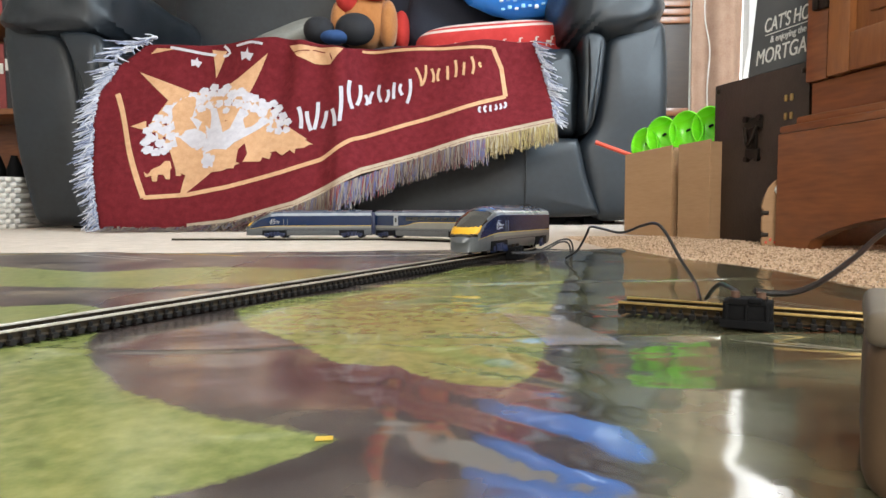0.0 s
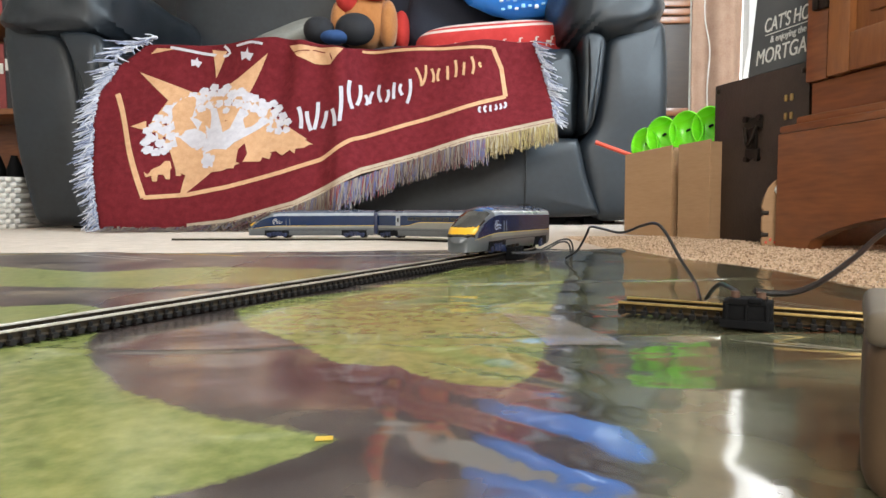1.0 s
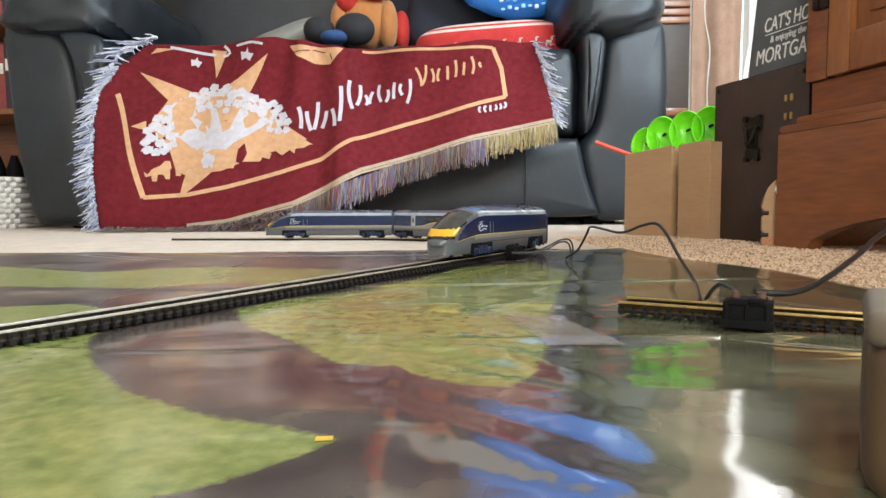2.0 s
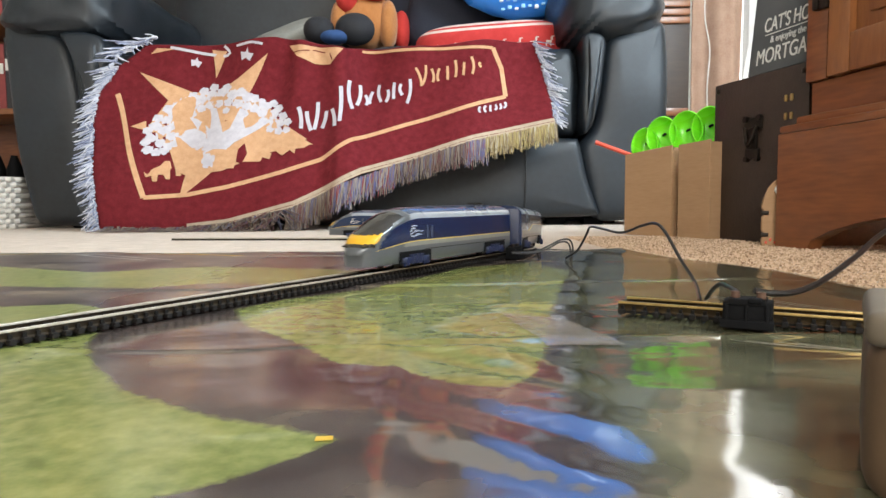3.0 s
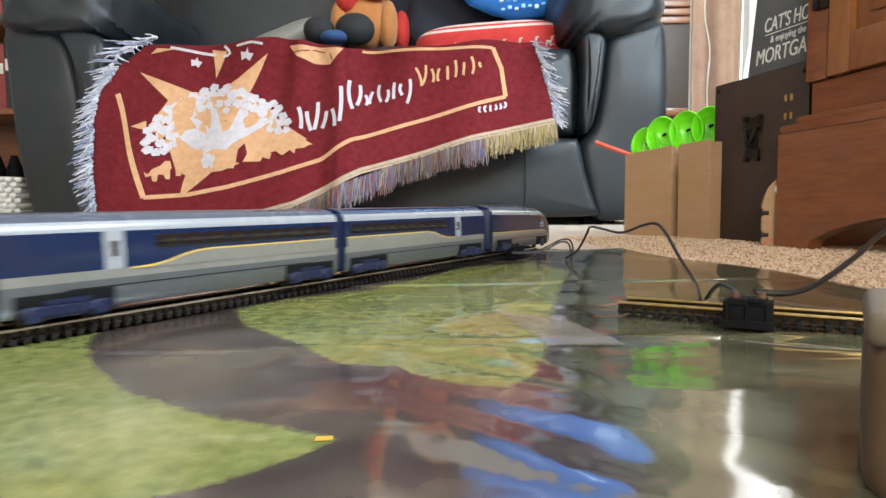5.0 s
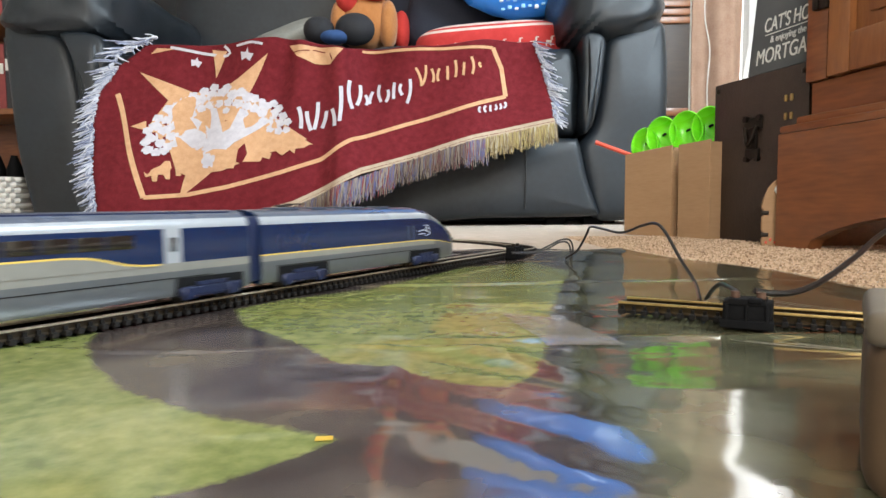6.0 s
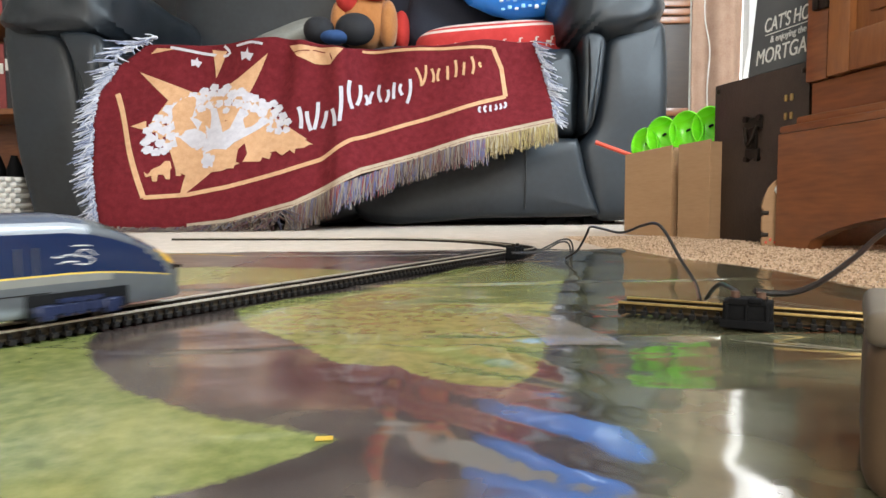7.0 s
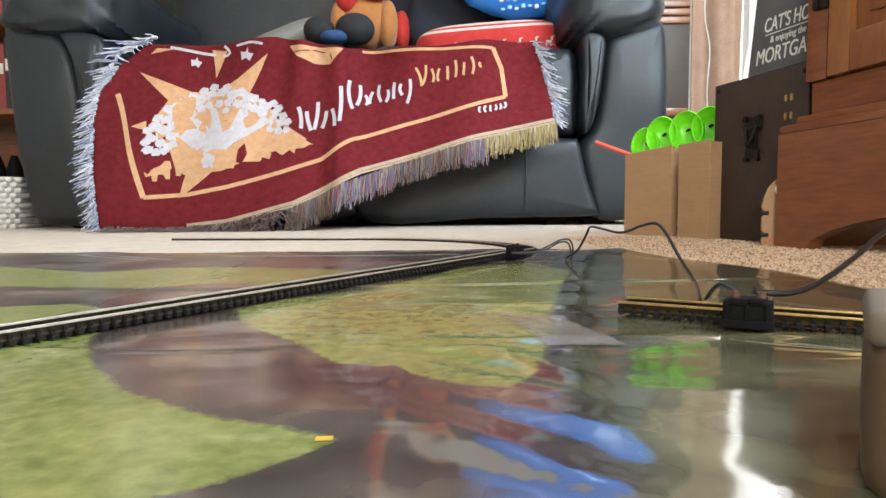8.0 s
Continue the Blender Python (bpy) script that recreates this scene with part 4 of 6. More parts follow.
def strands(parent, line, n, way, length, r, mat, seed, curl=0.02, spread=0.3, lie=0.0):
    """A fringe of loose yarn strands that hang from a hem."""
    rnd = random.Random(seed)
    bm = bmesh.new()
    for p in polyline(line, n):
        x, z = p[0] + rnd.uniform(-0.004, 0.004), p[1] + rnd.uniform(-0.004, 0.004)
        ln = length * rnd.uniform(0.7, 1.15)
        dx, dz = way[0] + rnd.uniform(-spread, spread), way[1] + rnd.uniform(-spread, spread)
        pts = []
        bend = rnd.uniform(-curl, curl)
        out = rnd.uniform(0.002, 0.014) + rnd.uniform(0, lie)
        for k in range(5):
            t = k / 4
            px, pz = x + dx * ln * t + bend * t * t, max(FLOOR_Z + 0.003, z + dz * ln * t - 0.25 * ln * t * t)
            pts.append((px, cloth_y(px, max(0, pz)) - out * t - 0.001, pz))
        tube(pts, lambda t: r * (1 - 0.35 * t), 4, bm)
    ob = part("fringe", bm, mat, parent, "loose yarn fringe")
    ob["kind"] = "stuff"


def throw():
    t = thing("throw_blanket", "maroon woven throw with tree picture and fringe over the sofa", "blanket")
    nu, nv = 110, 50
    left, right = polyline(HEM_LEFT, nv), polyline(HEM_RIGHT, nv)
    top, base = polyline(HEM_TOP, nu), polyline(HEM_BASE, nu)
    bm = bmesh.new()
    grid = []
    for j in range(nv + 1):
        v = j / nv
        row = []
        for i in range(nu + 1):
            u = i / nu
            q = [(1 - u) * left[j][k] + u * right[j][k] + (1 - v) * top[i][k] + v * base[i][k]
                 - ((1 - u) * (1 - v) * top[0][k] + u * (1 - v) * top[nu][k] + (1 - u) * v * base[0][k] + u * v * base[nu][k]) for k in (0, 1)]
            row.append(bm.verts.new(on_cloth(*q)))
        grid.append(row)
    # the part that lies back over the seat
    for back, up in ((0.02, 0.006), (0.06, 0.008), (0.14, 0.004), (0.28, 0.0)):
        grid.insert(0, [bm.verts.new((v.co.x, cloth_y(v.co.x, v.co.z) + back, v.co.z + up)) for v in grid[0 if back == 0.02 else -nv - 1]])
    for a, b in zip(grid, grid[1:]):
        for i in range(nu):
            bm.faces.new((a[i], a[i + 1], b[i + 1], b[i]))
    cloth = part("cloth", bm, M["throw"], t)
    mod = cloth.modifiers.new("thickness", "SOLIDIFY")
    mod.thickness, mod.offset = 0.0016, 0
    # inner border
    band(t, [(-0.898, 0.370), (-0.831, 0.217), (-0.770, 0.081)], 0.013, "tan_weave", "border")
    band(t, [(-0.770, 0.081), (-0.660, 0.088), (-0.560, 0.107), (-0.418, 0.145), (-0.317, 0.178), (-0.275, 0.206), (-0.239, 0.231), (-0.096, 0.277), (0.028, 0.312), (0.179, 0.359)], 0.011, "tan_weave", "border")
    band(t, [(0.179, 0.359), (0.170, 0.443), (0.145, 0.498)], 0.013, "tan_weave", "border")
    band(t, [(0.145, 0.498), (0.030, 0.497), (-0.099, 0.492), (-0.227, 0.496)], 0.008, "tan_weave", "border")
    hem = [(-0.656, 0.009), (-0.555, 0.020), (-0.382, 0.065), (-0.268, 0.119), (-0.211, 0.151), (-0.064, 0.193), (0.087, 0.239), (0.211, 0.268), (0.310, 0.289)]
    band(t, hem, 0.009, "beige_weave", "hem_stripe")
    band(t, [(x, z - 0.009) for x, z in hem], 0.006, "beige_weave", "hem_stripe")
    # rays of the sunburst
    for ray in ([(-0.853, 0.437), (-0.691, 0.374), (-0.699, 0.331), (-0.757, 0.349)], [(-0.621, 0.381), (-0.568, 0.415), (-0.486, 0.484), (-0.527, 0.398), (-0.538, 0.355)],
                [(-0.841, 0.274), (-0.804, 0.290), (-0.797, 0.262)], [(-0.656, 0.504), (-0.611, 0.497), (-0.641, 0.419)],
                [(-0.434, 0.271), (-0.342, 0.219), (-0.426, 0.211), (-0.476, 0.247)], [(-0.673, 0.170), (-0.570, 0.177), (-0.628, 0.124), (-0.682, 0.078), (-0.667, 0.139)],
                [(-0.828, 0.491), (-0.811, 0.508), (-0.755, 0.504)]):
        pattern(t, ray, "tan_weave", "sun_ray")
    # pale arcs and patches by the upper edge
    band(t, [(-0.771, 0.509), (-0.691, 0.495), (-0.611, 0.483), (-0.599, 0.494), (-0.619, 0.513)], 0.008, "white_weave", "pale_arc", 0.0022)
    band(t, [(-0.579, 0.509), (-0.531, 0.515), (-0.499, 0.509)], 0.007, "white_weave", "pale_arc", 0.0022)
    pattern(t, [(-0.427, 0.505), (-0.355, 0.502), (-0.272, 0.492), (-0.291, 0.473), (-0.310, 0.448), (-0.355, 0.453), (-0.403, 0.473)], "tan_weave", "shield", 0.0022)
    band(t, [(-0.416, 0.483), (-0.355, 0.492), (-0.310, 0.479), (-0.304, 0.460)], 0.003, "throw", "shield_line", 0.003)
    for cx, cz in ((-0.701, 0.467), (-0.547, 0.481)):
        pts = []
        for k in range(10):
            r = (0.021 if cz > 0.47 else 0.016) if k % 2 == 0 else 0.008
            pts.append((cx + r * math.sin(k * math.pi / 5 + 0.2), cz + r * math.cos(k * math.pi / 5 + 0.2)))
        pattern(t, pts, "white_weave", "star")
    # the tree: tan ground, pale leafy crown and spreading trunk
    def blob(c, rx, rz, n, mat, name, rough, seed, out):
        rnd = random.Random(seed)
        ph = [rnd.uniform(0, 6.28) for _ in range(3)]
        pts = []
        for k in range(n):
            a = 2 * math.pi * k / n
            w = 1 + rough * (math.sin(5 * a + ph[0]) + 0.8 * math.sin(9 * a + ph[1]) + 0.6 * math.sin(14 * a + ph[2]))
            pts.append((c[0] + rx * w * math.cos(a), c[1] + rz * w * math.sin(a)))
        pattern(t, pts, mat, name, out)
    pattern(t, [(-0.797, 0.271), (-0.761, 0.351), (-0.68, 0.381), (-0.556, 0.375), (-0.473, 0.325), (-0.435, 0.283), (-0.359, 0.234), (-0.394, 0.213), (-0.47, 0.196), (-0.524, 0.173), (-0.575, 0.15), (-0.673, 0.138), (-0.703, 0.15), (-0.717, 0.189), (-0.732, 0.209), (-0.765, 0.243)], "tan_weave", "tree_ground", 0.0018)
    for x, z, r in ((-0.782, 0.208, 0.0151), (-0.762, 0.202, 0.0134), (-0.744, 0.206, 0.0134), (-0.792, 0.229, 0.0134), (-0.779, 0.243, 0.0168), (-0.757, 0.227, 0.0151), (-0.737, 0.218, 0.0134), (-0.72, 0.229, 0.0151), (-0.794, 0.262, 0.0134), (-0.778, 0.275, 0.0168), (-0.756, 0.263, 0.0151), (-0.735, 0.248, 0.0151), (-0.775, 0.298, 0.0151), (-0.755, 0.293, 0.0151), (-0.739, 0.31, 0.0168), (-0.756, 0.326, 0.0151), (-0.738, 0.334, 0.0151), (-0.719, 0.321, 0.0168), (-0.718, 0.349, 0.0168), (-0.697, 0.34, 0.0185), (-0.699, 0.367, 0.0151), (-0.676, 0.357, 0.0185), (-0.67, 0.381, 0.0151), (-0.645, 0.367, 0.0202), (-0.642, 0.391, 0.0151), (-0.614, 0.375, 0.0185), (-0.601, 0.388, 0.0151), (-0.579, 0.366, 0.0185), (-0.555, 0.371, 0.0168), (-0.537, 0.357, 0.0185), (-0.519, 0.354, 0.0151), (-0.502, 0.341, 0.0168), (-0.483, 0.332, 0.0151)):
        blob((x, z), r * 0.88, r * 0.80, 24, "white_weave", "leaf", 0.11, int(x * 1000), 0.0024 + 0.0005 * (x + 0.8))
    for x, z, r in ((-0.465, 0.339, 0.0134), (-0.448, 0.325, 0.0134), (-0.459, 0.312, 0.0151), (-0.434, 0.301, 0.0151), (-0.418, 0.284, 0.0134), (-0.441, 0.281, 0.0168), (-0.462, 0.289, 0.0151), (-0.419, 0.261, 0.0118), (-0.441, 0.259, 0.0134), (-0.465, 0.266, 0.0134), (-0.493, 0.312, 0.0151), (-0.512, 0.325, 0.0168), (-0.534, 0.331, 0.0151), (-0.561, 0.338, 0.0168), (-0.589, 0.343, 0.0151), (-0.618, 0.341, 0.0151), (-0.646, 0.339, 0.0151), (-0.671, 0.33, 0.0151), (-0.695, 0.312, 0.0151), (-0.717, 0.295, 0.0151), (-0.731, 0.281, 0.0151), (-0.709, 0.268, 0.0134), (-0.745, 0.27, 0.0134), (-0.487, 0.289, 0.0134), (-0.538, 0.308, 0.0118), (-0.592, 0.319, 0.0118)):
        blob((x, z), r * 0.88, r * 0.80, 24, "white_weave", "leaf", 0.11, int(x * 1000), 0.0026 + 0.0005 * (x + 0.8))
    pattern(t, [(-0.608, 0.25), (-0.649, 0.336), (-0.544, 0.334), (-0.55, 0.265), (-0.58, 0.243)], "tan_weave", "tree_ground", 0.0023)
    pattern(t, [(-0.621, 0.174), (-0.622, 0.209), (-0.607, 0.228), (-0.637, 0.245), (-0.675, 0.252), (-0.715, 0.245), (-0.746, 0.25), (-0.716, 0.261), (-0.674, 0.272), (-0.705, 0.305), (-0.677, 0.299), (-0.642, 0.275), (-0.617, 0.257), (-0.634, 0.301), (-0.645, 0.333), (-0.623, 0.328), (-0.603, 0.286), (-0.59, 0.256), (-0.572, 0.266), (-0.561, 0.298), (-0.552, 0.324), (-0.533, 0.318), (-0.541, 0.285), (-0.546, 0.262), (-0.515, 0.272), (-0.491, 0.295), (-0.471, 0.285), (-0.493, 0.266), (-0.523, 0.246), (-0.553, 0.227), (-0.571, 0.208), (-0.579, 0.18)], "white_weave", "trunk", 0.0031)
    for gap in ([(-0.699, 0.275), (-0.695, 0.299), (-0.67, 0.269)],
                [(-0.527, 0.298), (-0.507, 0.308), (-0.511, 0.288), (-0.528, 0.279)],
                [(-0.672, 0.306), (-0.665, 0.316), (-0.651, 0.299)],
                [(-0.576, 0.325), (-0.567, 0.332), (-0.558, 0.318)],
                [(-0.702, 0.353), (-0.695, 0.36), (-0.689, 0.347)],
                [(-0.622, 0.359), (-0.612, 0.365), (-0.605, 0.351)],
                [(-0.563, 0.355), (-0.554, 0.361), (-0.546, 0.348)],
                [(-0.477, 0.309), (-0.469, 0.315), (-0.464, 0.302)],
                [(-0.743, 0.3), (-0.736, 0.307), (-0.731, 0.294)],
                [(-0.723, 0.284), (-0.719, 0.291), (-0.712, 0.281)],
                [(-0.514, 0.341), (-0.505, 0.345), (-0.504, 0.331)]):
        pattern(t, gap, "tan_weave", "gap", 0.0035)
    for gap in ([(-0.776, 0.22), (-0.77, 0.227), (-0.762, 0.214)],
                [(-0.755, 0.243), (-0.748, 0.247), (-0.745, 0.234)],
                [(-0.782, 0.255), (-0.774, 0.259), (-0.771, 0.246)],
                [(-0.761, 0.282), (-0.753, 0.286), (-0.749, 0.276)],
                [(-0.437, 0.271), (-0.427, 0.274), (-0.429, 0.261)],
                [(-0.454, 0.298), (-0.444, 0.301), (-0.443, 0.291)],
                [(-0.541, 0.208), (-0.526, 0.224), (-0.516, 0.196), (-0.527, 0.168), (-0.542, 0.174)]):
        pattern(t, gap, "throw", "gap", 0.0035)
    # animals below the tree as plain silhouettes
    pattern(t, [(-0.779, 0.149), (-0.768, 0.14), (-0.761, 0.156), (-0.744, 0.165), (-0.736, 0.178), (-0.723, 0.178), (-0.715, 0.159), (-0.72, 0.15), (-0.713, 0.129), (-0.724, 0.129), (-0.732, 0.141), (-0.745, 0.141), (-0.744, 0.123), (-0.755, 0.123), (-0.76, 0.138), (-0.772, 0.134)], "tan_weave", "animal_shape", 0.0034)
    pattern(t, [(-0.712, 0.181), (-0.709, 0.203), (-0.685, 0.216), (-0.656, 0.213), (-0.635, 0.193), (-0.627, 0.156), (-0.642, 0.156), (-0.655, 0.169), (-0.662, 0.144), (-0.677, 0.144), (-0.684, 0.16), (-0.695, 0.156), (-0.685, 0.138), (-0.7, 0.138)], "tan_weave", "animal_shape", 0.0034)
    pattern(t, [(-0.63, 0.2), (-0.609, 0.209), (-0.577, 0.208), (-0.554, 0.196), (-0.542, 0.171), (-0.546, 0.156), (-0.563, 0.156), (-0.571, 0.168), (-0.591, 0.165), (-0.595, 0.153), (-0.61, 0.153)], "tan_weave", "animal_shape", 0.0034)
    pattern(t, [(-0.539, 0.193), (-0.518, 0.215), (-0.489, 0.218), (-0.469, 0.208), (-0.451, 0.195), (-0.455, 0.18), (-0.475, 0.186), (-0.479, 0.174), (-0.495, 0.174), (-0.502, 0.187), (-0.516, 0.174), (-0.531, 0.174)], "tan_weave", "animal_shape", 0.0034)
    pattern(t, [(-0.446, 0.208), (-0.426, 0.22), (-0.395, 0.219), (-0.374, 0.225), (-0.35, 0.219), (-0.364, 0.21), (-0.387, 0.207), (-0.388, 0.194), (-0.402, 0.204), (-0.42, 0.201), (-0.421, 0.189), (-0.435, 0.198)], "tan_weave", "animal_shape", 0.0034)
    blob((-0.618, 0.177), 0.018, 0.020, 22, "white_weave", "animal_shape", 0.14, 77, 0.0040)
    # the maker's name as plain slanted bars on a rising line
    for bars, w, mat in (((((-0.391, 0.326), (-0.379, 0.264)), ((-0.368, 0.313), (-0.351, 0.258)), ((-0.339, 0.34), (-0.343, 0.261)), ((-0.313, 0.313), (-0.322, 0.264)), ((-0.297, 0.318), (-0.286, 0.268)), ((-0.276, 0.383), (-0.273, 0.281))), 0.013, "white_weave"),
                         ((((-0.255, 0.403), (-0.244, 0.32)), ((-0.23, 0.395), (-0.234, 0.332)), ((-0.216, 0.366), (-0.211, 0.335)), ((-0.195, 0.377), (-0.202, 0.339)), ((-0.176, 0.397), (-0.17, 0.345)), ((-0.152, 0.381), (-0.157, 0.344)), ((-0.133, 0.401), (-0.135, 0.353)), ((-0.114, 0.396), (-0.11, 0.363)), ((-0.089, 0.409), (-0.097, 0.339))), 0.011, "white_weave"),
                         ((((-0.073, 0.441), (-0.057, 0.389)), ((-0.045, 0.449), (-0.054, 0.393)), ((-0.029, 0.439), (-0.025, 0.4)), ((-0.006, 0.44), (-0.01, 0.403)), ((0.016, 0.446), (0.016, 0.406)), ((0.038, 0.462), (0.038, 0.412)), ((0.063, 0.454), (0.06, 0.417)), ((0.083, 0.47), (0.085, 0.42)), ((0.108, 0.454), (0.111, 0.441))), 0.009, "tan_weave"),
                         ((((0.105, 0.323), (0.105, 0.307)), ((0.121, 0.327), (0.12, 0.309)), ((0.134, 0.33), (0.133, 0.311)), ((0.147, 0.332), (0.146, 0.316)), ((0.16, 0.335), (0.159, 0.32)), ((0.175, 0.341), (0.172, 0.324))), 0.008, "white_weave")):
        for p, q in bars:
            bow = 0.006 * math.sin(p[0] * 400)
            band(t, [(p[0] + (q[0] - p[0]) * u + bow * math.sin(math.pi * u), p[1] + (q[1] - p[1]) * u) for u in (0, 0.2, 0.4, 0.6, 0.8, 1)], w * 0.8, mat, "emblem_bar", 0.0024)
    pale = fringe_material("pale_yarn", ((0.40, 0.42, 0.50), (0.52, 0.53, 0.59), (0.16, 0.18, 0.26), (0.56, 0.56, 0.59), (0.28, 0.30, 0.40)))
    mixed = fringe_material("mixed_yarn", ((0.130, 0.089, 0.061), (0.167, 0.135, 0.098), (0.069, 0.046, 0.042), (0.093, 0.028, 0.028), (0.079, 0.074, 0.117), (0.112, 0.074, 0.061), (0.195, 0.158, 0.126)))
    bright = fringe_material("bright_yarn", ((0.224, 0.184, 0.148), (0.087, 0.092, 0.184), (0.173, 0.036, 0.041), (0.255, 0.224, 0.194), (0.122, 0.102, 0.163), (0.153, 0.097, 0.076)))
    gold = fringe_material("gold_yarn", ((0.326, 0.252, 0.102), (0.245, 0.177, 0.082), (0.367, 0.313, 0.218), (0.150, 0.102, 0.061), (0.286, 0.211, 0.082)))
    strands(t, HEM_LEFT[1:], 300, (-0.7, -0.35), 0.034, 0.0021, pale, 3)
    strands(t, [(-0.810, 0.542), (-0.851, 0.522), (-0.908, 0.483), (-0.929, 0.434)], 70, (-0.5, 0.1), 0.055, 0.0026, pale, 4, 0.04)
    strands(t, HEM_RIGHT, 150, (0.75, -0.35), 0.034, 0.0021, pale, 5)
    strands(t, [(-0.859, 0.004), (-0.700, -0.000), (-0.555, 0.012), (-0.396, 0.048)], 420, (0.2, -0.5), 0.045, 0.0019, mixed, 6, 0.03, 0.5, 0.07)
    strands(t, [(-0.396, 0.048), (-0.275, 0.102)], 240, (0.0, -0.95), 0.052, 0.0016, mixed, 7, 0.006, 0.09)
    strands(t, [(-0.275, 0.102), (-0.123, 0.164)], 304, (-0.05, -0.95), 0.050, 0.0016, bright, 8, 0.006, 0.09)
    strands(t, [(-0.123, 0.164), (0.071, 0.222)], 368, (-0.05, -0.95), 0.046, 0.0016, mixed, 9, 0.006, 0.09)
    strands(t, [(0.064, 0.220), (0.117, 0.234)], 112, (-0.05, -0.95), 0.052, 0.0016, bright, 10, 0.006, 0.09)
    strands(t, [(0.117, 0.234), (0.311, 0.277)], 352, (-0.05, -0.95), 0.042, 0.0016, gold, 11, 0.006, 0.09)


throw()


# ---- things on the sofa ----
def cushion(name, label, c, s, mat, turn=(0, 0, 0), dent=0.01, power=0.6):
    bm = puff((0, 0, 0), s, (18, 14), power)
    for v in bm.verts:
        v.co += v.co.normalized() * dent * noise.noise(v.co * 9 + Vector(c))
    ob = mesh_object(name, bm, mat)
    ob.matrix_world = pose(*c, *turn)
    return tagged(ob, label, "cushion")


def on_sofa():
    grey = material("grey_cloth", (0.30, 0.30, 0.27), (0.24, 0.24, 0.22), 200, 0.9, bump=0.3)
    navy = material("dark_cloth", (0.012, 0.015, 0.028), (0.02, 0.022, 0.035), 200, 0.85, bump=0.3)
    red = material("red_knit", (0.52, 0.035, 0.030), (0.42, 0.025, 0.022), 260, 0.95, bump=0.5)
    pale = material("pale_knit", (0.68, 0.55, 0.48), (0.58, 0.44, 0.38), 260, 0.95, bump=0.5)
    blue = material("blue_gloss_cloth", (0.040, 0.290, 0.90), (0.030, 0.23, 0.80), 30, 0.28, coat=0.3, bump=0.1)
    cushion("cushion", "grey cloth cushion lying against the sofa back", (-0.5640, 2.3600, 0.6711), (0.14, 0.16, 0.035), grey, (20, -24, 10))
    cushion("cushion", "dark navy cushion standing on the seat", (0.0395, 2.4000, 0.7511), (0.16, 0.09, 0.17), navy, (-10, 14, 0))
    cushion("cushion", "dark cushion against the sofa back", (-0.1412, 2.4600, 0.8324), (0.13, 0.08, 0.14), navy, (0, 0, 0))
    # red knitted cushion with pale rows
    bm = puff((0, 0, 0), (0.24, 0.16, 0.085), (34, 20), 0.55)
    for f in bm.faces:
        c = f.calc_center_median()
        if (c.z > 0.050 or abs(c.z - 0.03) < 0.007) and not (c.z > 0.062 and c.z < 0.068):
            f.material_index = 1
    ob = mesh_object("cushion", bm, [red, pale])
    ob.matrix_world = pose(0.1538, 2.1300, 0.5594, 8, -4, 0)
    tagged(ob, "red and cream knitted cushion lying on the seat", "cushion")
    for k in range(8):
        u = -0.175 + 0.05 * k
        y = -0.16 * (1 - abs(u / 0.24) ** 3.64) ** 0.275 - 0.0005
        bm = bmesh.new()
        for dx, dz, w, h in ((0, 0, 0.018, 0.007), (-0.008, -0.008, 0.004, 0.012), (0.006, -0.008, 0.004, 0.012), (0.010, 0.008, 0.006, 0.010), (0.014, 0.014, 0.010, 0.003)):
            box(bm, (u + dx, y, 0.005 + dz), (w, 0.005, h), 0.001, seg=1)
        part("knit_figure", bm, pale, ob)
    # blue shiny cushion with white figures
    b = cushion("cushion", "large round shiny blue cushion with white printed marks", (0.3137, 2.2000, 1.0280), (0.36, 0.14, 0.34), blue, (4, -4, 0), 0.012, 0.9)
    sky_blue = material("pale_blue_print", (0.30, 0.58, 0.85), (0.24, 0.50, 0.80), 60, 0.4)
    for k in range(12):
        for j, z in enumerate((-0.285, -0.308)):
            x = -0.135 + 0.022 * k + 0.006 * j
            y = -0.14 * max(0.04, 1 - abs(x / 0.36) ** 2.2 - abs(z / 0.34) ** 2.2) ** 0.455
            part("printed_mark", one_box((x, y - 0.002, z + 0.004 * math.sin(k * 2.3)), (0.013, 0.010, 0.008 + 0.005 * (k % 2)), 0.003), sky_blue if (k + j) % 3 else M["white"], b)
    # plush toy, one mesh
    fur, dark, shirt, bluec = (material("tan_plush", (0.50, 0.20, 0.055), (0.40, 0.15, 0.04), 200, 0.95, bump=0.5, sheen=0.3),
                               material("black_plush", (0.012, 0.012, 0.015), (0.02, 0.02, 0.024), 200, 0.8, bump=0.4),
                               material("red_plush", (0.50, 0.030, 0.020), (0.40, 0.02, 0.015), 200, 0.9, bump=0.4),
                               material("blue_plush", (0.03, 0.08, 0.22), None, 200, 0.9, bump=0.4))
    bm = bmesh.new()
    def lump(c, s, k):
        n = len(bm.faces)
        puff(c, s, (12, 12), 0.95, bm)
        bm.faces.ensure_lookup_table()
        for f in bm.faces[n:]:
            f.material_index = k
    x, y, z = -0.2736, 2.3000, 0.6949
    lump((x, y + 0.03, z + 0.02), (0.10, 0.085, 0.105), 0)
    lump((x - 0.005, y + 0.02, z + 0.13), (0.085, 0.08, 0.075), 2)
    lump((x + 0.085, y, z + 0.00), (0.034, 0.05, 0.085), 0)
    lump((x - 0.085, y, z + 0.01), (0.034, 0.05, 0.075), 0)
    lump((x + 0.04, y - 0.05, z + 0.10), (0.055, 0.04, 0.03), 2)
    lump((x - 0.055, y - 0.03, z + 0.085), (0.04, 0.04, 0.05), 2)
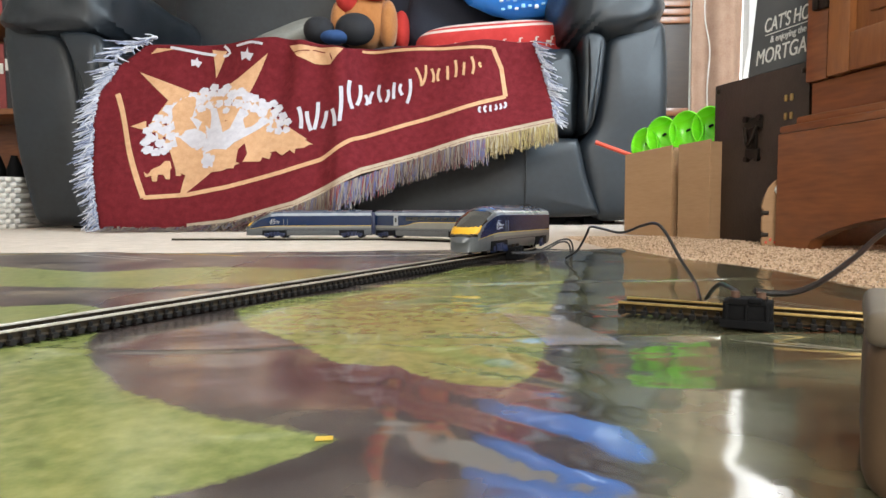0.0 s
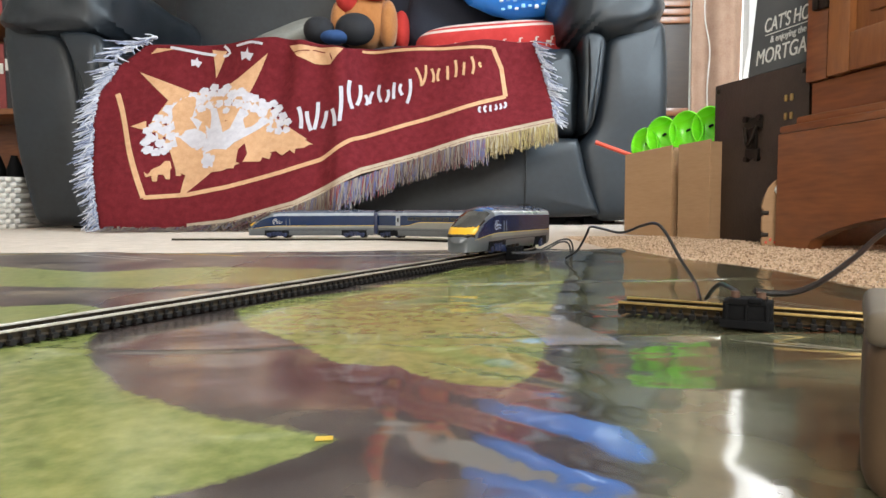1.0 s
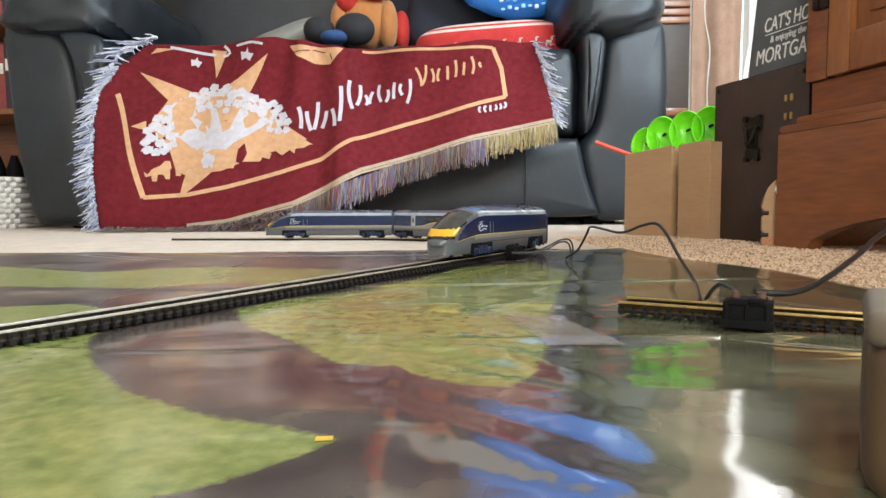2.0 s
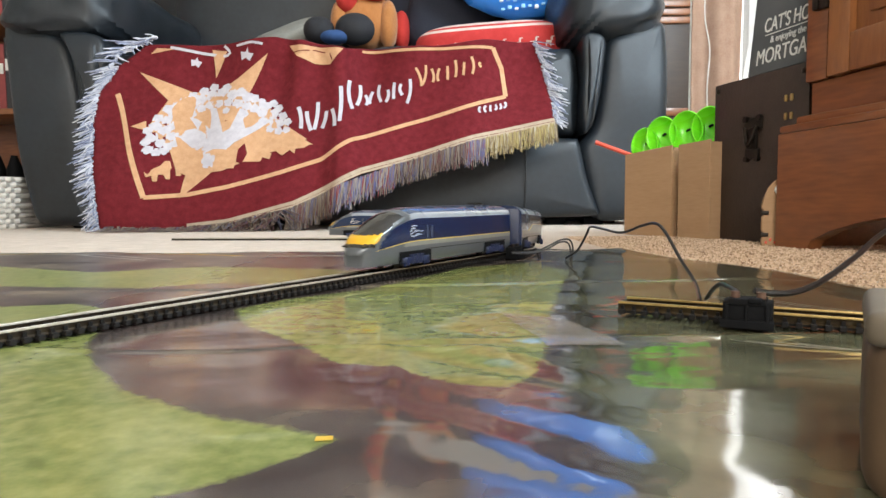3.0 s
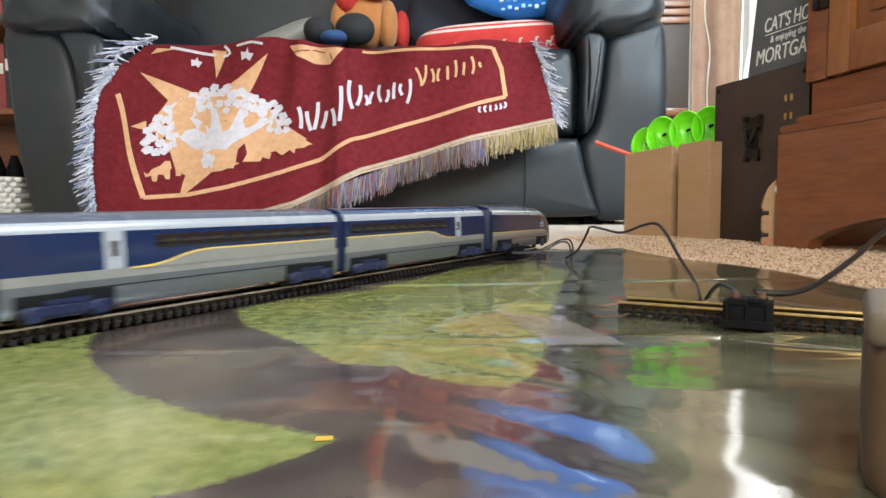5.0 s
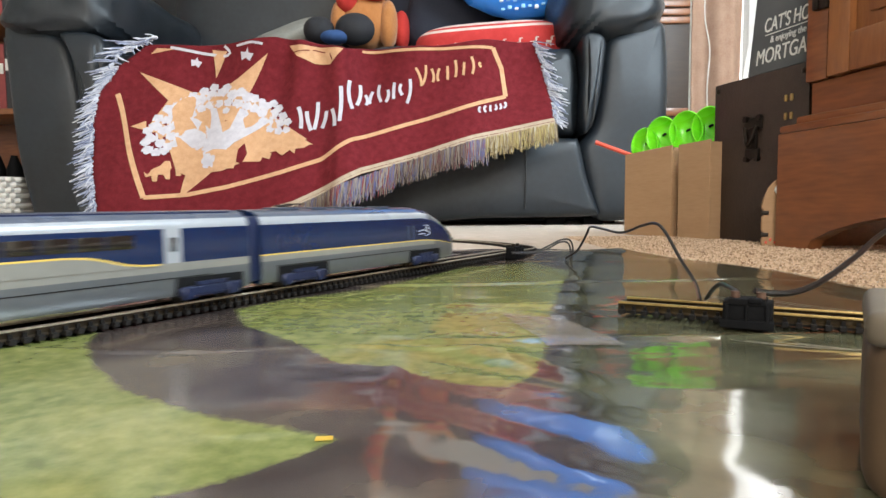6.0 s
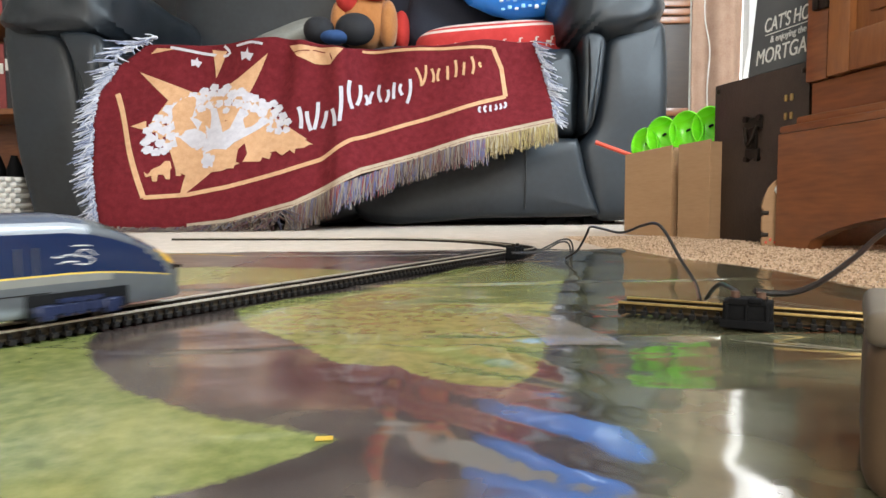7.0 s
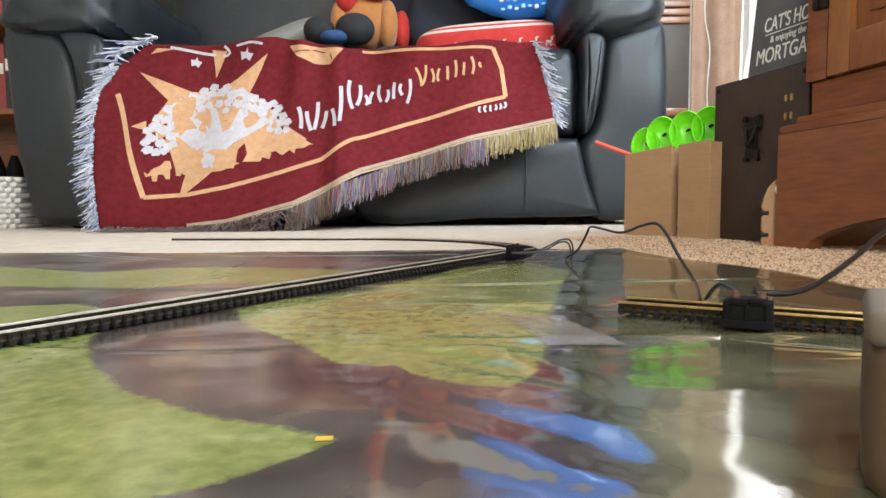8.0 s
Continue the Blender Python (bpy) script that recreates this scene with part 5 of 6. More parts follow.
    lump((x - 0.135, y - 0.14, z - 0.055), (0.052, 0.05, 0.045), 1)
    lump((x - 0.015, y - 0.14, z - 0.052), (0.066, 0.055, 0.052), 1)
    lump((x - 0.08, y - 0.16, z - 0.082), (0.05, 0.04, 0.022), 3)
    lump((x + 0.13, y + 0.04, z - 0.01), (0.03, 0.05, 0.07), 2)
    lump((x, y + 0.03, z + 0.26), (0.09, 0.08, 0.085), 0)
    tagged(mesh_object("plush_toy", bm, [fur, dark, shirt, bluec]), "tan plush toy in a red top with round black shoes", "plush toy")


on_sofa()


# ---- bookcase and basket beside the sofa ----
def bookcase():
    b = thing("bookcase", "warm brown wooden bookcase with filled shelves", "bookcase")
    x0, x1, y0, y1 = -1.98, -1.40, 2.18, 2.48
    for x in (x0, x1):
        part("side_panel", one_box((x, (y0 + y1) / 2, 0.60), (0.02, y1 - y0, 1.212), 0.003), M["wood_door"], b)
    for z in (0.10, 0.385, 0.70, 1.0, 1.19):
        part("shelf", one_box(((x0 + x1) / 2, (y0 + y1) / 2, z), (x1 - x0 - 0.02, y1 - y0 - 0.01, 0.02), 0.003), M["wood_door"], b)
    part("back_panel", one_box(((x0 + x1) / 2, y1 - 0.006, 0.60), (x1 - x0 - 0.02, 0.008, 1.18)), M["wood"], b)
    rnd = random.Random(4)
    cols = [material("book_cover", c, None, 60, 0.5) for c in ((0.50, 0.02, 0.02), (0.03, 0.03, 0.035), (0.65, 0.62, 0.56), (0.42, 0.30, 0.12), (0.05, 0.12, 0.28), (0.30, 0.05, 0.05))]
    for z, hgt in ((0.395, 0.24), (0.71, 0.23)):
        x = x0 + 0.02
        while x < x1 - 0.045:
            w, h = rnd.uniform(0.016, 0.034), hgt * rnd.uniform(0.75, 1.0)
            k = rnd.choice(cols)
            bk = thing("book", "upright book standing on the bookcase shelf", "book", group="books on the shelves")
            part("cover", one_box((x + w / 2, y0 + 0.10, z + h / 2 + 0.0005), (w, 0.16, h), 0.002), k, bk)
            part("spine_band", one_box((x + w / 2, y0 + 0.0185, z + h * 0.62), (w * 0.7, 0.004, h * 0.16)), M["white"], bk)
            x += w + 0.001
    for i in range(9):
        bt = thing("bottle", "small dark bottle with a pale label standing on the shelf", "bottle", group="bottles on the shelf")
        x = x0 + 0.05 + i * 0.060
        part("bottle_body", tube([(x, y0 + 0.07, 0.11), (x, y0 + 0.07, 0.115), (x, y0 + 0.07, 0.19), (x, y0 + 0.07, 0.215), (x, y0 + 0.07, 0.24)], lambda t: 0.026 if t < 0.55 else (0.018 if t < 0.8 else 0.010), 14), M["black"], bt)
        part("bottle_label", tube([(x, y0 + 0.07, 0.125), (x, y0 + 0.07, 0.165)], 0.0266, 14), (M["brass"], M["cream"], M["iron"])[i % 3], bt, "faded label")


def basket():
    b = thing("basket", "white wicker basket with a pink cloth lining", "basket")
    x, y, w, d, h = -1.46, 1.98, 0.20, 0.15, 0.150
    for k in range(10):
        z = FLOOR_Z + 0.008 + k * (h - 0.012) / 9
        ww, dd = w * (0.92 + 0.08 * k / 9), d * (0.92 + 0.08 * k / 9)
        pts = []
        for i in range(49):
            a = 2 * math.pi * i / 48
            wob = 0.004 * (1 if (i + k) % 2 else -1)
            ca, sa = math.cos(a), math.sin(a)
            pts.append((x + math.copysign(abs(ca) ** 0.4, ca) * (ww + wob), y + math.copysign(abs(sa) ** 0.4, sa) * (dd + wob), z))
        part("wicker_strand", tube(pts, 0.0085, 6), M["wicker"], b)
    part("lining", one_box((x, y, FLOOR_Z + h * 0.5), (w * 1.55, d * 1.55, h - 0.01), 0.01), M["pink"], b, "pink cloth lining")
    part("lining_edge", puff((x, y, FLOOR_Z + h - 0.004), (w + 0.004, d + 0.004, 0.010), (16, 8), 0.4), M["pink"], b, "pink folded cloth edge")


bookcase()
basket()


# ---- curtain, window view and tall cabinet behind the sofa ----
def curtain():
    bm = bmesh.new()
    rows = []
    for j in range(30):
        z = 0.03 + 2.07 * j / 29
        row = []
        for i in range(60):
            u = i / 59
            x = 0.934 + 0.193 * u + 0.012 * (1 - j / 29) * (1 - u)
            y = 2.42 + 0.026 * math.sin(u * 6.5 + 0.6 * math.sin(z * 3)) + 0.004 * math.sin(u * 21 + 2 * z)
            row.append(bm.verts.new((x, y, z)))
        rows.append(row)
    for a, b in zip(rows, rows[1:]):
        for i in range(59):
            bm.faces.new((a[i], a[i + 1], b[i + 1], b[i]))
    ob = mesh_object("curtain", bm, M["curtain"])
    mod = ob.modifiers.new("thickness", "SOLIDIFY")
    mod.thickness = 0.004
    tagged(ob, "brown cloth curtain hanging in folds beside the window", "curtain")
    cord = thing("pull_string", "thin pale string hanging down before the curtain", "string")
    part("strand", tube(spline([(0.985, 2.375, 2.10), (0.985, 2.375, 1.4), (0.972, 2.372, 0.95), (0.964, 2.37, 0.75), (0.985, 2.37, 0.62), (0.978, 2.37, 0.48), (0.985, 2.372, 0.36)], 8), 0.0022, 6), M["wicker"], cord)
    rod = thing("curtain_rod", "dark metal curtain rod above the window", "curtain rod")
    part("rod", tube([(0.85, 2.42, 2.11), (1.66, 2.42, 2.11)], 0.012, 12), M["iron"], rod)
    for x in (0.92, 1.62):
        part("bracket", one_box((x, 2.61, 2.11), (0.02, 0.37, 0.02), 0.004), M["iron"], rod)


def tall_cabinet():
    c = thing("tall_cabinet", "dark brown wooden cabinet standing behind the sofa", "cabinet")
    part("body", one_box((0.835, 2.60, 0.62), (0.20, 0.34, 1.252), 0.006), M["dark_wood"], c)
    for z in (0.74, 0.77, 0.80, 0.83):
        part("slat", one_box((0.835, 2.424, z), (0.19, 0.012, 0.024), 0.004), M["wood_door"], c, "warm brown slat")
    part("shelf_edge", one_box((0.835, 2.424, 0.40), (0.19, 0.012, 0.03), 0.004), M["wood"], c)


def outside():
    mat = bpy.data.materials.new("bright_day")
    mat.use_nodes = True
    p = mat.node_tree.nodes["Principled BSDF"]
    p.inputs["Base Color"].default_value = (0.8, 0.8, 0.8, 1)
    p.inputs["Emission Color"].default_value = (1.0, 0.98, 0.95, 1)
    p.inputs["Emission Strength"].default_value = 2.2
    tagged(mesh_object("backdrop", one_box((1.5, 4.2, 1.2), (3.4, 0.02, 3.6)), mat), "hazy bright daylight outside the window", "backdrop", kind="structure")


curtain()
tall_cabinet()
outside()


# ---- cabinet, chest and boxes along the side of the room ----
def prism(pts, t0, t1):
    """A board: outline (x, z), from y = t0 to t1."""
    bm = bmesh.new()
    lo, hi = [bm.verts.new((x, t0, z)) for x, z in pts], [bm.verts.new((x, t1, z)) for x, z in pts]
    n = len(pts)
    bm.faces.new(lo)
    bm.faces.new(hi)
    for k in range(n):
        bm.faces.new((lo[k], lo[(k + 1) % n], hi[(k + 1) % n], hi[k]))
    bmesh.ops.bevel(bm, geom=[e for e in bm.edges], offset=min(0.0012, abs(t1 - t0) * 0.2), segments=1, affect="EDGES", clamp_overlap=True)
    return bm


def dresser():
    d = thing("dresser", "brown stained wooden dresser with panelled doors and an arched plinth", "cabinet", pose(0.479, 0.912, FLOOR_Z, 0, 0, -79.4))
    W, D = M["wood"], M["wood_door"]
    n = [(0.0, 0.0), (0.0626, 0.0), (0.068, 0.014), (0.10, 0.027), (0.14, 0.038), (0.18, 0.046), (0.25, 0.054), (0.55, 0.054), (0.62, 0.046), (0.70, 0.027), (0.734, 0.014), (0.74, 0.0), (0.80, 0.0), (0.80, 0.161), (0.0, 0.161)]
    part("plinth_front", prism(n, 0.0, 0.022), W, d)
    part("plinth_side", one_box((0.011, 0.225, 0.0805), (0.022, 0.40, 0.161), 0.002), W, d)
    part("plinth_moulding", one_box((0.402, 0.224, 0.1665), (0.803, 0.446, 0.011), 0.004), W, d)
    part("plinth_moulding", one_box((0.408, 0.232, 0.178), (0.79, 0.43, 0.012), 0.0045), W, d)
    part("carcass", one_box((0.409, 0.245, 0.3725), (0.782, 0.39, 0.377), 0.003), W, d)
    part("top_board", one_box((0.41, 0.235, 0.573), (0.80, 0.43, 0.022), 0.005), W, d)
    part("bottom_rail", one_box((0.405, 0.046, 0.2075), (0.78, 0.012, 0.047), 0.002), W, d)
    part("corner_post", one_box((0.0265, 0.043, 0.396), (0.038, 0.016, 0.328), 0.003), W, d)
    for x0 in (0.0500, 0.4200):
        w = 0.362
        dr = part("door", one_box((x0 + 0.018, 0.041, 0.396), (0.036, 0.020, 0.326), 0.003), D, d, "panelled wooden door")
        part("stile", one_box((x0 + w - 0.018, 0.041, 0.396), (0.036, 0.020, 0.326), 0.003), D, dr)
        for z in (0.2585, 0.534):
            part("door_rail", one_box((x0 + w / 2, 0.0415, z), (w - 0.0725, 0.019, 0.05), 0.003), D, dr)
        part("door_panel", one_box((x0 + w / 2, 0.047, 0.396), (w - 0.0725, 0.012, 0.24), 0.002), D, dr)
        part("raised_field", one_box((x0 + w / 2, 0.0405, 0.396), (w - 0.12, 0.010, 0.19), 0.005), D, dr)
    part("hinge", one_box((0.0435, 0.031, 0.345), (0.012, 0.008, 0.040), 0.002), M["iron"], d, "dark metal hinge")
    part("latch_knob", one_box((0.0300, 0.031, 0.335), (0.010, 0.010, 0.018), 0.003), M["iron"], d, "dark metal latch")


def chest():
    c = thing("chest", "dark brown storage chest with an iron latch and brass rivets", "chest", pose(0.472, 1.120, FLOOR_Z, 0, 0, -75.5))
    part("body", one_box((0.1025, 0.13, 0.1335), (0.205, 0.25, 0.267), 0.003), M["chest"], c)
    for x in (0.010, 0.195):
        for z in (0.012, 0.255):
            part("corner_stud", puff((x, 0.004, z), (0.004, 0.002, 0.004), (8, 6), 0.9), M["iron"], c)
    bm = bmesh.new()
    box(bm, (0, 0, 0.022), (0.040, 0.004, 0.020), 0.002)
    box(bm, (0, -0.002, -0.002), (0.020, 0.006, 0.034), 0.002)
    box(bm, (0, -0.001, -0.026), (0.030, 0.005, 0.016), 0.002)
    for x in (-0.015, 0.015):
        disc_rod(bm, (x, -0.002, 0.030), (0, 1, 0), 0.005, 0.006, 12)
        disc_rod(bm, (x * 0.8, -0.002, -0.034), (0, 1, 0), 0.0045, 0.006, 12)
    latch = part("latch", bm, M["iron"], c, "wrought iron latch")
    latch.location = (0.0965, 0.004, 0.168)
    part("hasp", tube(spline([(0.083, -0.002, 0.185), (0.0965, -0.007, 0.155), (0.110, -0.002, 0.185)], 6), 0.003, 8), M["iron"], c)
    for x in (0.163, 0.174):
        for z in (0.220, 0.193):
            part("rivet_plate", one_box((x, 0.004, z), (0.0050, 0.004, 0.011), 0.0020), M["brass"], c, "small brass plate")


def text_mesh(words, size, width, mat, parent, m, name="lettering"):
    cu = bpy.data.curves.new("lettering", "FONT")
    cu.body, cu.size, cu.extrude = words, size, 0.0006
    tmp = new("lettering_source", cu)
    bpy.context.view_layer.update()
    me = bpy.data.meshes.new_from_object(tmp.evaluated_get(bpy.context.evaluated_depsgraph_get()))
    bpy.data.objects.remove(tmp)
    xs = [v.co.x for v in me.vertices]
    k = width / (max(xs) - min(xs))
    for v in me.vertices:
        v.co.x = (v.co.x - min(xs)) * k
    me.materials.clear()
    me.materials.append(mat)
    ob = new(name, me)
    ob.parent = parent
    ob.matrix_local = m
    ob["label"] = "chalk white lettering"
    return ob


def sign():
    s = thing("chalk_sign", "dark slate sign with chalk lettering standing on the chest", "sign",
              pose(0.472, 1.120, FLOOR_Z, 0, 0, -75.5) @ pose(0.075, 0.009, 0.2678, -6, 0, 0))
    part("board", one_box((0.063, 0.004, 0.068), (0.126, 0.008, 0.136), 0.002), M["slate"], s)
    face = lambda x, z: pose(x, -0.0005, z, 90, 0, 0)
    text_mesh("CAT'S HO", 0.032, 0.088, M["chalk"], s, face(0.0270, 0.0640))
    text_mesh("& enjoying the", 0.015, 0.070, M["chalk"], s, face(0.0420, 0.0455))
    text_mesh("MORTGA", 0.034, 0.100, M["chalk"], s, face(0.0170, 0.0150))
    part("underline", one_box((0.075, -0.0006, 0.0595), (0.09, 0.0012, 0.0012)), M["chalk"], s)


def card_box(label, m, length, h0, h1, depth, t=0.004):
    b = thing("cardboard_box", label, "box", m)
    part("front_panel", prism([(0, 0), (length, 0), (length, h1), (0, h0)], 0.0, t), M["card"], b)
    part("back_panel", prism([(0, 0), (length, 0), (length, h1), (0, h0)], depth - t, depth), M["card"], b)
    part("side_panel", one_box((t / 2, depth / 2, h0 / 2 - 0.002), (t, depth - 2 * t, h0 - 0.004)), M["card"], b)
    part("side_panel", one_box((length - t / 2, depth / 2, h1 / 2 - 0.002), (t, depth - 2 * t, h1 - 0.004)), M["card"], b)
    part("bottom", one_box((length / 2, depth / 2, t / 2), (length - 2 * t, depth - 2 * t, t)), M["card"], b)
    return b


def boxes():
    card_box("plain brown cardboard box standing open on the carpet", pose(0.3745, 1.307, FLOOR_Z, 0, 0, -65), 0.128, 0.163, 0.172, 0.13)
    card_box("plain brown cardboard box standing open beside the chest", pose(0.434, 1.172, FLOOR_Z, 0, 0, -72.7), 0.083, 0.170, 0.173, 0.11)
    f = thing("black_foot", "small black plastic block on the carpet between the boxes", "block")
    part("block", one_box((0.452, 1.205, FLOOR_Z + 0.011), (0.018, 0.018, 0.022), 0.002), M["black"], f)
    # red stick that pokes out of the box
    st = thing("red_stick", "thin red plastic stick poking out of the box", "stick")
    a, b = Vector((0.3288, 1.3700, 0.1891)), Vector((0.4345, 1.3350, 0.1439))
    part("stick", tube([a, a + (b - a) * 0.04, b], 0.0045, 12), M["red_stick"], st)
    # green cups stacked in a leaning row
    for px in ((0.4221, 1.3350, 0.1804, 0.030, 0.036), (0.4435, 1.2950, 0.1947, 0.033, 0.040), (0.4735, 1.2450, 0.1978, 0.034, 0.041), (0.5018, 1.2050, 0.2015, 0.033, 0.040)):
        g = thing("green_cup", "bright green translucent plastic cup leaning in the box", "cup", group="green cups in the boxes")
        *c, rx, rz = px
        bm = bmesh.new()
        rings = []
        for j, (r, dep) in enumerate(((1.0, 0.0), (0.97, 0.004), (0.86, 0.016), (0.60, 0.026), (0.25, 0.030))):
            rings.append([bm.verts.new((rx * r * math.cos(a), dep, rz * r * math.sin(a))) for a in (2 * math.pi * k / 36 for k in range(36))])
        for q, w in zip(rings, rings[1:]):
            for k in range(36):
                bm.faces.new((q[k], q[(k + 1) % 36], w[(k + 1) % 36], w[k]))
        bm.faces.new(rings[-1])
        cup = part("cup", bm, M["green"], g)
        mod = cup.modifiers.new("thickness", "SOLIDIFY")
        mod.thickness, mod.offset = 0.0018, 1
        part("rim", tube([(rx * 1.0 * math.cos(a), 0, rz * 1.0 * math.sin(a)) for a in (2 * math.pi * k / 36 for k in range(37))], 0.0009, 6), M["green"], g)
        part("hole", one_box((-0.004, 0.0235, 0.012), (0.009, 0.004, 0.004), 0.001), M["black"], g, "small dark slot")
        g.matrix_world = pose(*c, -14, -24, -46)


def arched_board():
    a = thing("arched_board", "light wooden arched board with notches leaning at the plinth", "board", pose(0.466, 0.925, FLOOR_Z, 0, 0, -18))
    pts = [(0, 0), (0.038, 0), (0.038, 0.098), (0.026, 0.100), (0.016, 0.096), (0.008, 0.086), (0.002, 0.070), (0.0, 0.058), (0.0, 0.054), (0.009, 0.049), (0.0, 0.044), (0.0, 0.022), (0.009, 0.017), (0.0, 0.012)]
    part("board", prism(pts, 0.0, 0.008), M["card"], a)
    for z in (0.049, 0.017):
        part("notch_peg", one_box((0.004, -0.001, z), (0.010, 0.004, 0.006), 0.001), M["iron"], a)
    for k in range(5):
        part("painted_dot", one_box((0.006 + 0.006 * k, -0.0006, 0.006 + 0.004 * (k % 2)), (0.003, 0.0016, 0.004), 0.0006), M["red_stick"], a)
    part("pale_knob", puff((0.020, -0.003, 0.082), (0.005, 0.004, 0.006), (8, 8), 0.9), M["white"], a)


dresser()
chest()
sign()
boxes()
arched_board()


# ---- wiring on the mat ----
def power_clip(name, label, m, s=1.0, metal="copper"):
    c = thing(name, label, "power clip", m)
    bm = bmesh.new()
    box(bm, (0, 0, 0.0065 * s), (0.021 * s, 0.012 * s, 0.013 * s), 0.001)
    box(bm, (0, 0, 0.0125 * s), (0.016 * s, 0.014 * s, 0.003 * s), 0.0006)
    for x in (-0.0085, 0.0, 0.0085):
        box(bm, (x * s, -0.0068 * s, 0.0060 * s), (0.0016 * s, 0.0016 * s, 0.0105 * s), 0.0004, seg=1)
    box(bm, (0, -0.0062 * s, 0.0022 * s), (0.023 * s, 0.0030 * s, 0.0044 * s), 0.0006, seg=1)
    box(bm, (0.0035 * s, -0.0060 * s, 0.0135 * s), (0.006 * s, 0.004 * s, 0.0026 * s), 0.0006, seg=1)
    part("housing", bm, M["black"], c)
    for x in (-0.0055, 0.0055):
        bm = bmesh.new()
        disc_rod(bm, (x * s, -0.001, 0.0152 * s), (0, 0, 1), 0.0021 * s, 0.0035 * s, 12)
        box(bm, (x * s, 0.003 * s, 0.0148 * s), (0.0022 * s, 0.006 * s, 0.0015 * s))
        part("contact", bm, M[metal], c, "metal wire contact")
    return c


def wire(label, pts, r, mat="wire"):
    w = thing("wire", label, "wire")
    part("lead", tube(spline(pts, 8), r, 8), M[mat], w)
    return w


def wiring():
    p, d = track_at(0.487)
    side = Vector((d.y, -d.x, 0))
    ang = math.degrees(math.atan2(d.y, d.x))
    power_clip("power_clip", "black plastic power clip at the side of the track", Matrix.Translation(p + side * 0.0215) @ pose(0, 0, 0, 0, 0, ang), 0.95, "iron")
    q, e = short_track_at(0.064)
    power_clip("power_clip", "black plastic power clip with coppery contacts on the short track", Matrix.Translation(q + Vector((e.y, -e.x, 0)) * 0.0190) @ pose(0, 0, 0, 0, 0, math.degrees(math.atan2(e.y, e.x))), 1.0)
    wire("thin black twin wire curling up from the power clip", [(0.0720, 0.6650, 0.0077), (0.0966, 0.6700, 0.0078), (0.1115, 0.6700, 0.0137), (0.1247, 0.6700, 0.0202), (0.1343, 0.6700, 0.0201), (0.1369, 0.6650, 0.0114), (0.1338, 0.6550, -0.0008)], 0.0009)
    wire("thin dark wire curling up from the power clip", [(0.0727, 0.6600, 0.0069), (0.0959, 0.6650, 0.0069), (0.1119, 0.6650, 0.0122), (0.1226, 0.6650, 0.0181), (0.1315, 0.6650, 0.0174), (0.1335, 0.6600, 0.0088), (0.1310, 0.6500, -0.0015)], 0.0009)
    wire("black wire arching over the mat to the short track", [(0.1289, 0.6600, 0.0018), (0.1342, 0.6300, 0.0122), (0.1363, 0.6000, 0.0294), (0.1365, 0.5850, 0.0369), (0.1407, 0.5600, 0.0363), (0.1469, 0.5200, 0.0346), (0.1506, 0.4800, 0.0415), (0.1528, 0.4550, 0.0440), (0.1550, 0.4400, 0.0381), (0.1584, 0.4200, 0.0209), (0.1602, 0.4000, 0.0082), (0.1575, 0.3850, -0.0004)], 0.0011)
    wire("pale stripped wire standing on the mat", [(0.1586, 0.3980, 0.0085), (0.1581, 0.3920, 0.0039), (0.1561, 0.3840, -0.0005)], 0.0008, "copper")
    wire("black wire looping into the power clip", [(0.1592, 0.3800, 0.0007), (0.1546, 0.3600, 0.0093), (0.1524, 0.3450, 0.0142), (0.1483, 0.3250, 0.0147), (0.1452, 0.3100, 0.0147)], 0.0012)
    wire("thick black cable running off over the carpet", [(0.1510, 0.3050, 0.0162), (0.1552, 0.3050, 0.0151), (0.1662, 0.3050, 0.0145), (0.1829, 0.3150, 0.0158), (0.2032, 0.3300, 0.0202), (0.2374, 0.3600, 0.0289), (0.2810, 0.4000, 0.0405), (0.3750, 0.4600, 0.0692), (0.4590, 0.4800, 0.0092)], 0.0016)


def tape():
    t = thing("clear_tape", "strip of clear shiny tape stuck on the mat", "tape")
    mat = material("clear_tape", (0.38, 0.33, 0.28), (0.31, 0.26, 0.21), 60, 0.16)
    mat.node_tree.nodes["Principled BSDF"].inputs["Alpha"].default_value = 0.5
    bm = bmesh.new()
    a, b, c, d = (Vector(p) for p in ((0.031, 0.343), (0.063, 0.325), (0.077, 0.263), (0.044, 0.264)))
    rows = []
    for j in range(15):
        p, q = a + (d - a) * j / 14, b + (c - b) * j / 14
        rows.append([bm.verts.new((w.x, w.y, mat_z(w.x, w.y) + 0.0007)) for w in (p + (q - p) * k / 8 for k in range(9))])
    for q, w in zip(rows, rows[1:]):
        for k in range(8):
            bm.faces.new((q[k], q[k + 1], w[k + 1], w[k]))
    part("strip", bm, mat, t)


def near_block():
    b = thing("wooden_block", "brown wooden block with a grey top standing beside the camera", "block")
    m = pose(0.0762, 0.118, 0.0, 0, 0, -33)
    part("block", one_box((0.038, 0.025, 0.0165), (0.070, 0.044, 0.0335), 0.008, m, 5), material("block_wood", (0.105, 0.062, 0.030), (0.075, 0.042, 0.020), 40, 0.6, bump=0.1), b)
    part("cap", one_box((0.038, 0.025, 0.0345), (0.0705, 0.0445, 0.0070), 0.0034, m, 5), material("grey_cap", (0.150, 0.120, 0.085), (0.110, 0.085, 0.058), 60, 0.75), b, "grey top cap")


wiring()
tape()
near_block()

